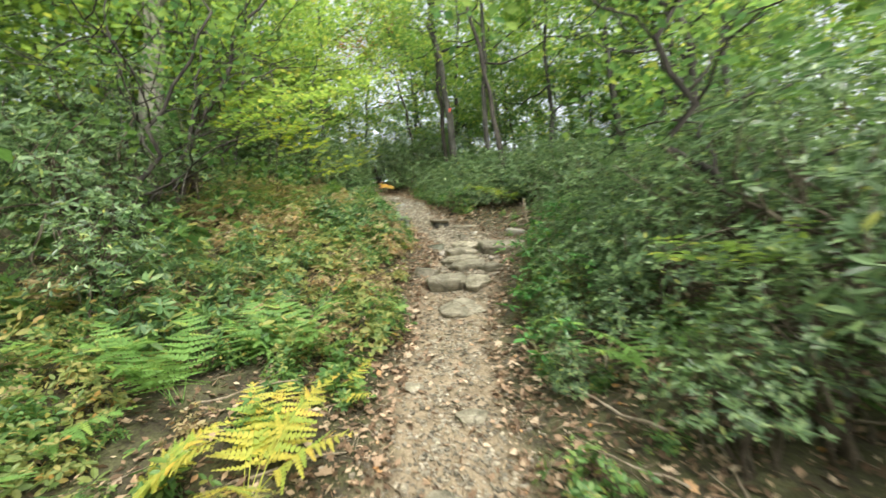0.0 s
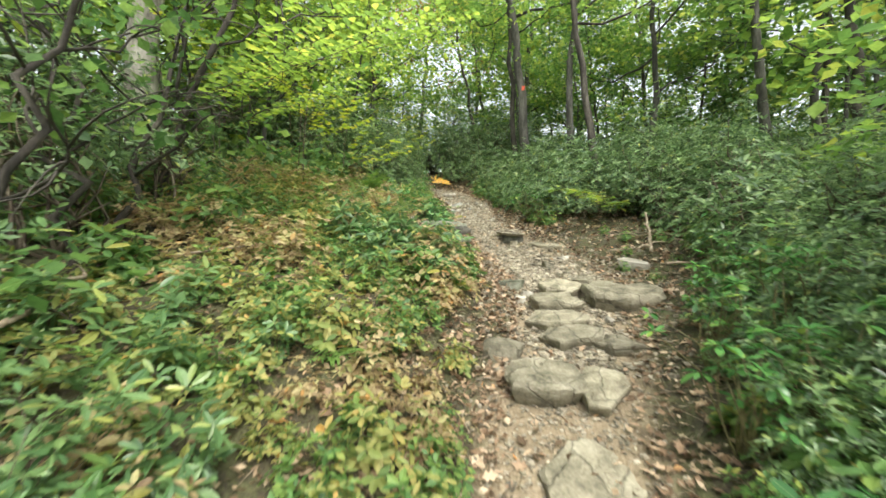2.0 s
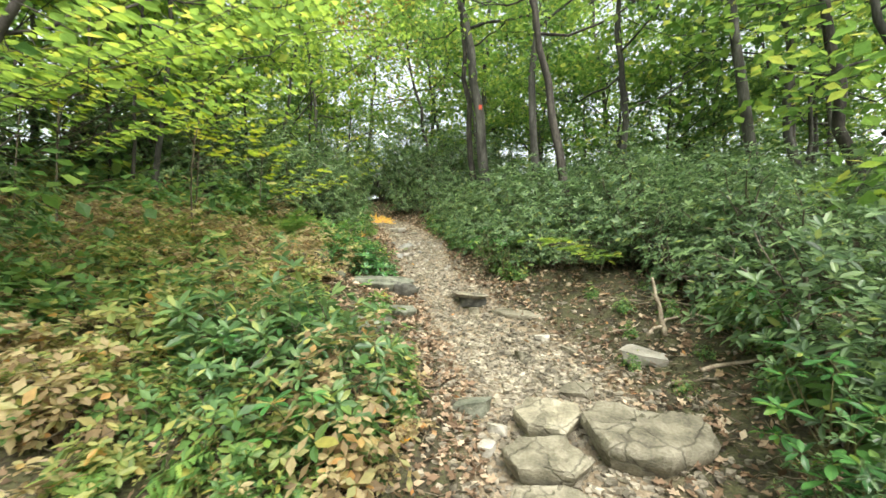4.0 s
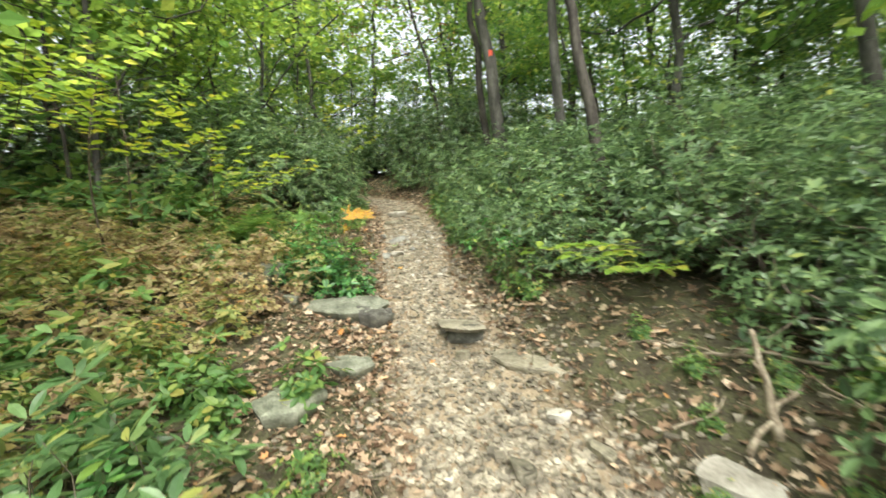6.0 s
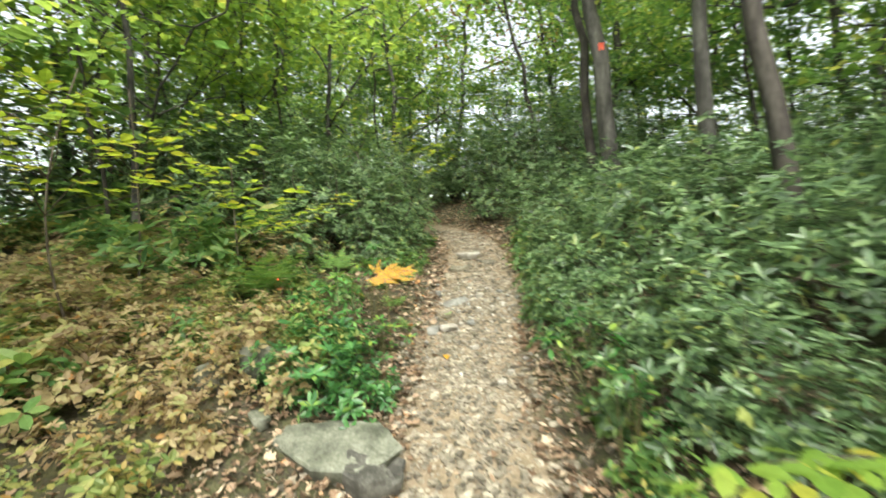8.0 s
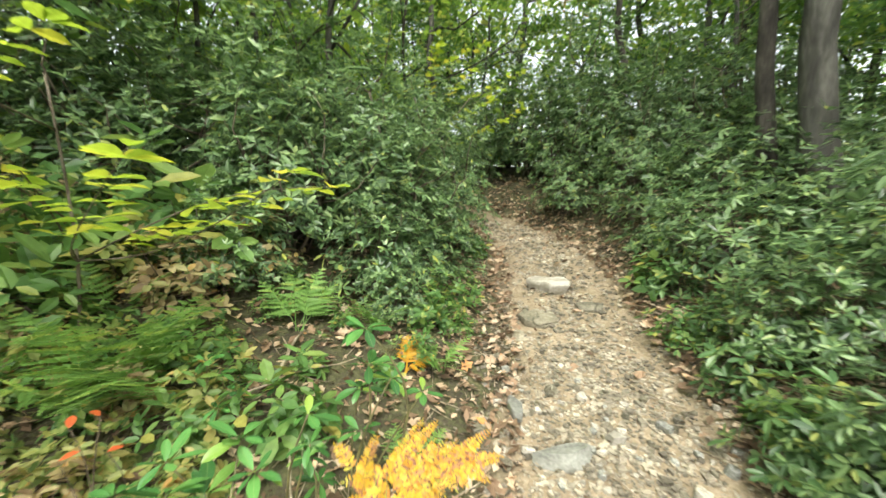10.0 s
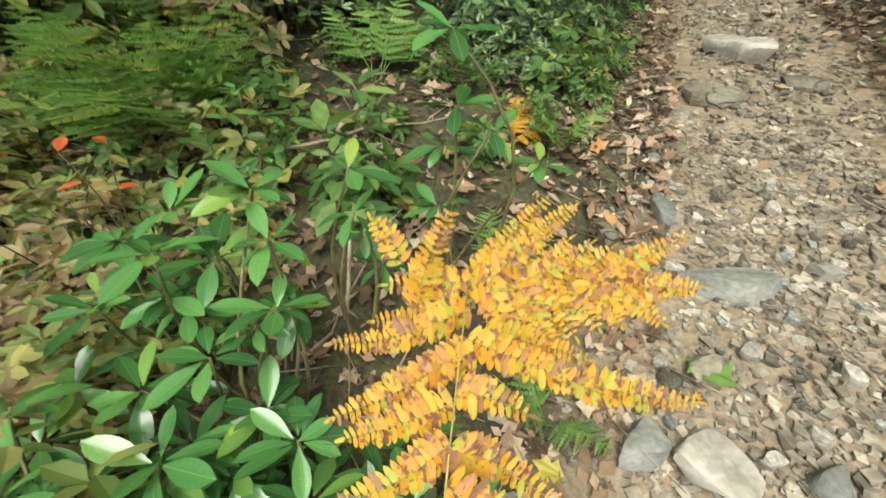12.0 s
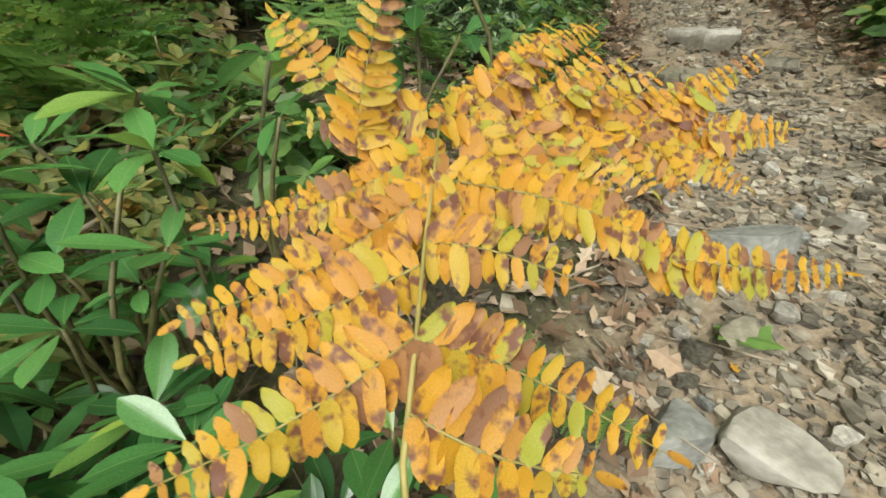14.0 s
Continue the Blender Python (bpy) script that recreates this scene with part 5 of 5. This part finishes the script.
sapling(-3.3, 9.9, [(-2.1, 10.1, 4.02), (-2.25, 9.65, 4.05), (-2.5, 9.4, 4.1), (-2.2, 10.4, 3.98), (-2.7, 9.2, 4.2), (-3.0, 9.0, 4.45)], 2, 0.105, M_LIME, "sapling with level sprays of lime green leaves")
sapling(-3.6, 8.6, [(-2.9, 8.0, 4.35), (-3.2, 7.8, 4.5), (-2.7, 8.5, 4.3), (-3.1, 8.3, 4.7), (-3.6, 7.6, 4.6), (-4.1, 7.8, 4.8), (-2.6, 8.9, 4.2), (-3.4, 8.1, 5.0)], 3, 0.11, M_LIME, "sapling with level sprays of lime green leaves")
sapling(-4.4, 7.6, [(-3.6, 6.9, 4.5), (-3.9, 6.6, 4.8), (-3.5, 7.4, 4.9), (-4.5, 6.6, 5.0), (-3.2, 7.2, 4.6)], 4, 0.085, M_LIME, "sapling with level sprays of lime green leaves")

sapling(-4.3, 6.3, [(-0.75, 5.5, 4.05), (-1.2, 5.2, 3.9), (-1.5, 5.4, 4.1), (-1.0, 6.1, 4.15), (-1.4, 6.5, 4.3), (-1.8, 5.0, 3.9), (-0.5, 6.0, 4.25), (-2.0, 6.7, 4.4)], 5, 0.1, M_BRIGHT, "sapling arching over the slope with light green leaves")
sapling(-4.7, 7.5, [(-2.0, 6.9, 4.2), (-2.2, 7.5, 4.35), (-1.7, 7.4, 4.3), (-2.5, 6.6, 4.3), (-2.9, 6.4, 4.5), (-2.1, 8.1, 4.4), (-1.9, 7.9, 4.7)], 6, 0.095, M_BRIGHT, "sapling arching over the slope with lime green leaves")
sapling(-4.2, 9.4, [(-3.2, 9.0, 4.6), (-3.5, 8.7, 4.8), (-3.9, 8.5, 4.9), (-3.3, 9.5, 4.9), (-2.8, 9.7, 4.5), (-4.4, 8.6, 5.2), (-3.0, 10.0, 5.0)], 7, 0.11, M_LIME, "sapling with level sprays of lime green leaves")

sapling(-3.3, 13.5, [(-2.6, 13.0, 5.3), (-2.9, 12.8, 5.5), (-2.4, 13.4, 5.2), (-3.1, 13.2, 5.8), (-2.3, 13.8, 5.5), (-2.7, 13.6, 5.8), (-2.2, 13.5, 5.0)], 9, 0.1, M_LIME, "sapling with lime green leaves above the laurel")

# ---- trees ----
def tree(x, y, rad, tall, top, seed, bark, crown, label, first=0.35, reach=2.4, clumps=85, per=40, leaf=0.11, limbs=8, kink=0.012, name="tree", shape=SLIM):
    """A tapered trunk bent towards top (dx, dy), limbs, and a crown of loose leaf clumps with gaps."""
    r = np.random.RandomState(seed)
    th = tagged(new(name), label, "tree", group="trees of the wood")
    th.location = (x, y, H(x, y) - 0.1)
    t = np.linspace(0, 1, 14)
    pts = np.stack([top[0] * t ** 1.15, top[1] * t ** 1.15, tall * t], -1)
    pts[1:-1, :2] += r.normal(size=(12, 2)) * kink * tall * 0.5
    flare = rad * (1 - 0.75 * t) * (1 + 0.55 * np.exp(-t * tall / 0.25))
    lines = [(pts, flare)]
    ends = []
    for k in range(limbs):
        f = first + (0.97 - first) * (k + r.uniform(0, 0.8)) / limbs
        base = np.array([np.interp(f, t, pts[:, c]) for c in range(3)])
        a = 2.4 * k + r.uniform(-0.5, 0.5)
        long_ = reach * (1.15 - 0.6 * f) * r.uniform(0.7, 1.2)
        end = base + np.array([np.cos(a) * long_, np.sin(a) * long_, long_ * r.uniform(0.25, 0.9)])
        ln = bent(base, end, r, 0.12, 8, 0.02)
        lines.append((ln, np.linspace(rad * (1 - 0.75 * f) * 0.5, 0.006, 8)))
        for j in range(4):
            s = ln[3 + j]
            e = s + r.normal(size=3) * long_ * 0.28 + (end - base) * 0.2
            lines.append((bent(s, e, r, 0.1, 5), np.linspace(0.010, 0.003, 5)))
            ends += [e, (s + e) / 2]
        ends.append(end)
    hang("trunk", tubes("trunk", lines, 9, 3), bark, th)
    ends = np.array(ends)
    c = ends[r.randint(len(ends), size=clumps)] + r.normal(size=(clumps, 3)) * [0.3, 0.3, 0.2]
    P = np.repeat(c, per, 0) + r.normal(size=(clumps * per, 3)) * [0.30, 0.30, 0.13]
    n_ = len(P)
    D = r.normal(size=(n_, 3)) * [1, 1, 0.35] + [0, 0, -0.25]
    leaf = leaf * 1.08
    U = np.stack([r.normal(0, 0.4, n_), r.normal(0, 0.4, n_), np.ones(n_)], -1)
    L = leaf * r.uniform(0.6, 1.25, n_)
    hang("crown", leaves("crown", shape, P, D, U, L, L * 0.68), crown, th)
    return th


GREY = "slim forest tree with grey bark and light green leaves"
blazed = tree(0.44, 13.5, 0.145, 10.5, (-0.8, 0.2), 901, M_BARK, M_CANOPY, "grey-barked tree with a painted orange-red trail mark", 0.42, 2.6, 55)
tree(0.10, 13.9, 0.09, 9.0, (-0.3, 0.3), 902, M_BARKDARK, M_CANOPY, "thin dark-barked tree beside the marked tree", 0.45, 1.8, 40)
tree(1.32, 12.2, 0.095, 10.0, (0.35, 0.0), 903, M_BARK, M_CANOPY, GREY, 0.35, 2.6, 75)
tree(1.62, 10.7, 0.085, 8.5, (-1.05, 0.2), 904, M_BARKDARK, M_CANOPY, "dark leaning tree with a gently bent trunk", 0.4, 2.4, 50, kink=0.009)
tree(3.5, 13.0, 0.09, 9.0, (0.2, 0.1), 905, M_BARK, M_CANOPY, GREY, 0.22, 2.8, 105)
tree(4.74, 10.7, 0.10, 10.0, (-0.3, 0.2), 906, M_BARK, M_CANOPY, GREY, 0.3, 2.6, 95)
tree(7.3, 13.0, 0.10, 10.0, (-0.5, 0.0), 907, M_BARK, M_CANOPYSHADED, GREY, 0.4, 2.4)
tree(6.8, 11.2, 0.11, 10.0, (-0.6, 0.3), 908, M_BARKDARK, M_CANOPYSHADED, GREY, 0.4, 2.6)
tree(-5.1, 7.0, 0.22, 10.0, (0.3, 0.2), 909, M_BARKPALE, M_CANOPY, "old tree with pale peeling bark and light leaves", 0.3, 2.8)
tree(-4.3, 6.2, 0.05, 4.6, (1.9, 0.5), 910, M_BARKDARK, M_CANOPY, "crooked dark small tree leaning over the slope", 0.18, 1.9, 26, 36, limbs=11, kink=0.035)
tree(-3.75, 5.4, 0.035, 3.4, (0.3, 0.8), 922, M_BARKDARK, M_CANOPYSHADED, "crooked dark small tree leaning over the slope", 0.15, 1.5, 10, 36, limbs=11, kink=0.03)
tree(-3.5, 4.7, 0.036, 3.6, (-0.9, 0.6), 911, M_BARKDARK, M_CANOPYSHADED, "crooked dark small tree leaning over the slope", 0.25, 1.3, 16, 36, kink=0.05)
tree(-3.2, 3.9, 0.034, 3.4, (0.9, 0.5), 912, M_BARKDARK, M_CANOPYSHADED, "crooked dark small tree leaning over the slope", 0.25, 1.2, 12, 36, kink=0.05)
tree(-4.6, 16.4, 0.08, 8.0, (-1.0, 0.5), 913, M_BARK, M_CANOPY, GREY, 0.35, 2.2)
tree(-1.2, 17.0, 0.07, 8.0, (-1.1, 0.2), 914, M_BARKDARK, M_CANOPY, "thin dark-barked leaning tree", 0.4, 1.8)
tree(-3.6, 17.5, 0.08, 8.0, (0.8, 0.5), 915, M_BARK, M_RUST, "tree with thinning rust-tinged leaves", 0.4, 2.2, 40)
tree(-4.6, 13.0, 0.05, 6.5, (1.3, -0.8), 916, M_BARK, M_BRIGHT, GREY, 0.2, 2.6, 60)
tree(-5.4, 10.2, 0.05, 6.5, (1.4, -1.0), 917, M_BARK, M_BRIGHT, GREY, 0.15, 2.6, 60)
tree(-5.7, 10.0, 0.03, 5.0, (1.4, -1.2), 918, M_BARKDARK, M_CANOPY, "small tree with bright yellow-green leaves overhead", 0.35, 1.8, 44)
tree(2.5, 3.2, 0.05, 3.8, (-0.6, 0.4), 919, M_BARKDARK, M_CANOPYSHADED, "crooked dark small tree over the laurel", 0.2, 1.5, 34, 40, kink=0.05)
tree(3.6, 5.2, 0.07, 5.5, (-0.5, 0.2), 920, M_BARKDARK, M_CANOPY, GREY, 0.3, 2.0, 30)
tree(5.6, 7.6, 0.08, 9.0, (-0.3, 0.4), 921, M_BARK, M_CANOPY, GREY, 0.3, 2.5)

BRIGHT = "small understorey tree with bright yellow-green leaves"
for k, (x, y, tl) in enumerate(((-6.4, 11.4, 5.4), (-5.2, 12.6, 5.4), (-8.4, 8.2, 6.0), (-6.2, 7.9, 5.2), (-5.6, 12.2, 6.0), (-6.6, 10.6, 6.0), (-4.6, 14.9, 6.0), (-7.4, 9.0, 6.0), (-6.6, 5.6, 5.0))):
    tree(x, y, 0.035, tl, (0.5, -0.6), 950 + k, M_BARKDARK, M_BRIGHT, BRIGHT, 0.25, 1.9, 62, 36, 0.12, 8, shape=SLIM)

# the painted trail mark, a thin patch wrapped on the bark
tz = 6.29 - blazed.location[2]
bm = bmesh.new()
grid = []
for i in range(5):
    row = []
    for j in range(5):
        a = radians(-92 + 9 * j)
        row.append(bm.verts.new((math.cos(a), math.sin(a), 0.06 * (i - 2) / 2 + 0.006 * math.sin(j * 2.1))))
    grid.append(row)
for i in range(4):
    for j in range(4):
        bm.faces.new((grid[i][j], grid[i][j + 1], grid[i + 1][j + 1], grid[i + 1][j]))
mark = part("trail_mark", bm, M_BLAZE, blazed, "orange-red painted trail mark")
trunk_pts = np.array([v.co[:] for v in [c for c in blazed.children if c.name.startswith("trunk")][0].data.vertices][:14 * 9]).reshape(14, 9, 3)
cz = trunk_pts[:, :, 2].mean(1)
ring = np.array([[np.interp(tz, cz, trunk_pts[:, k, c]) for c in range(3)] for k in range(9)])
ctr = ring.mean(0)
rr = float(np.linalg.norm(ring - ctr, axis=1).max()) + 0.006
mark.matrix_basis = Matrix.Translation(ctr.tolist()) @ Matrix.Diagonal((rr, rr, 1, 1))

# woods further off, copies of three trees; ten unseen ones behind the start shape the light
kinds = [tree(0, 0, 0.09, 10.0, (0.5, 0.3), 930, M_BARK, M_CANOPY, GREY, 0.18, 3.0, 78, 38, 0.18, 9, shape=SLIM), tree(0, 0, 0.08, 9.0, (-0.8, 0.2), 931, M_BARKDARK, M_CANOPYSHADED, GREY, 0.15, 2.8, 78, 38, 0.18, 9, shape=SLIM), tree(0, 0, 0.07, 7.0, (0.6, -0.5), 932, M_BARK, M_CANOPY, GREY, 0.10, 2.8, 78, 38, 0.18, 9, shape=SLIM)]
spots = fill(32, -14, 18, 17, 27, 1.7, 61, 0.4, (0.85, 1.2), lambda x, y: not -0.5 * (y - 6.5) - 0.5 < x < -0.12 * (y - 6.5)) + fill(12, 6.5, 16, 3, 18, 2.4, 62, 1, (0.85, 1.2)) + fill(16, -16, -7.5, 2, 18, 2.2, 63, 1, (0.85, 1.2)) + fill(10, -10, 10, -14, -3.5, 3.0, 64, 0.8, (0.9, 1.2)) + fill(9, -12, -5.5, 14.5, 23, 1.5, 65, 0.8, (0.45, 0.65)) + fill(14, 1.5, 10, 14.5, 22, 1.4, 66, 0.8, (0.5, 0.7)) + fill(13, -8.5, 0.5, 17, 22, 1.25, 67, 0.3, (0.38, 0.52))
spread(kinds, spots, "forest tree with grey bark and a light green crown", "tree", "trees of the wood", seed=6)

# the far wood that closes the view; its unseen thinner back is added for reflections
r = np.random.RandomState(77)
V, F = [], []
for k in range(150):
    a, d = r.uniform(0, 6.28), r.uniform(30, 62)
    x, y = d * math.cos(a), 8 + d * math.sin(a)
    z = H(x, y)
    v, f = tube_data([(x, y, z - 0.5), (x + r.normal() * 0.2, y, z + 5), (x + r.normal() * 0.8, y, z + 11)], [0.16, 0.12, 0.05], 6)
    F += [[q + len(V) for q in g] for g in f]
    V += v
nt = len(F)
N = 45000
cl = 1500
a, d = np.where(r.rand(cl) < 0.8, r.uniform(0.25, 2.9, cl), r.uniform(2.9, 6.5, cl)), r.uniform(27, 60, cl)
cx_, cy_ = d * np.cos(a), 8 + d * np.sin(a)
C = np.stack([cx_, cy_, height(cx_, cy_) + np.where(r.rand(cl) < 0.72, r.uniform(0.3, 5.5, cl), r.uniform(5.5, 11, cl))], -1)
P = np.repeat(C, N // cl, 0) + r.normal(size=(N, 3)) * [0.9, 0.9, 0.45]
D = r.normal(size=(N, 3)) * [1, 1, 0.5]
lm = leaves("far", SLIM, P, D, np.tile([0.1, 0.1, 1.0], (N, 1)) + r.normal(size=(N, 3)) * 0.4, r.uniform(0.26, 0.48, N), r.uniform(0.2, 0.34, N))
lv = [v.co[:] for v in lm.vertices]
lf = [list(p.vertices) for p in lm.polygons]
bpy.data.meshes.remove(lm)
me = raw_mesh("far_woods", V + lv, F + [[q + len(V) for q in f] for f in lf], False)
me.materials.append(M_BARK)
me.materials.append(M_CANOPY)
idx = np.zeros(len(me.polygons), np.int32)
idx[nt:] = 1
me.polygons.foreach_set("material_index", idx)
tagged(hang("far_woods", me, None), "distant wood of slim trunks and light green leaves", "woods", kind="stuff")
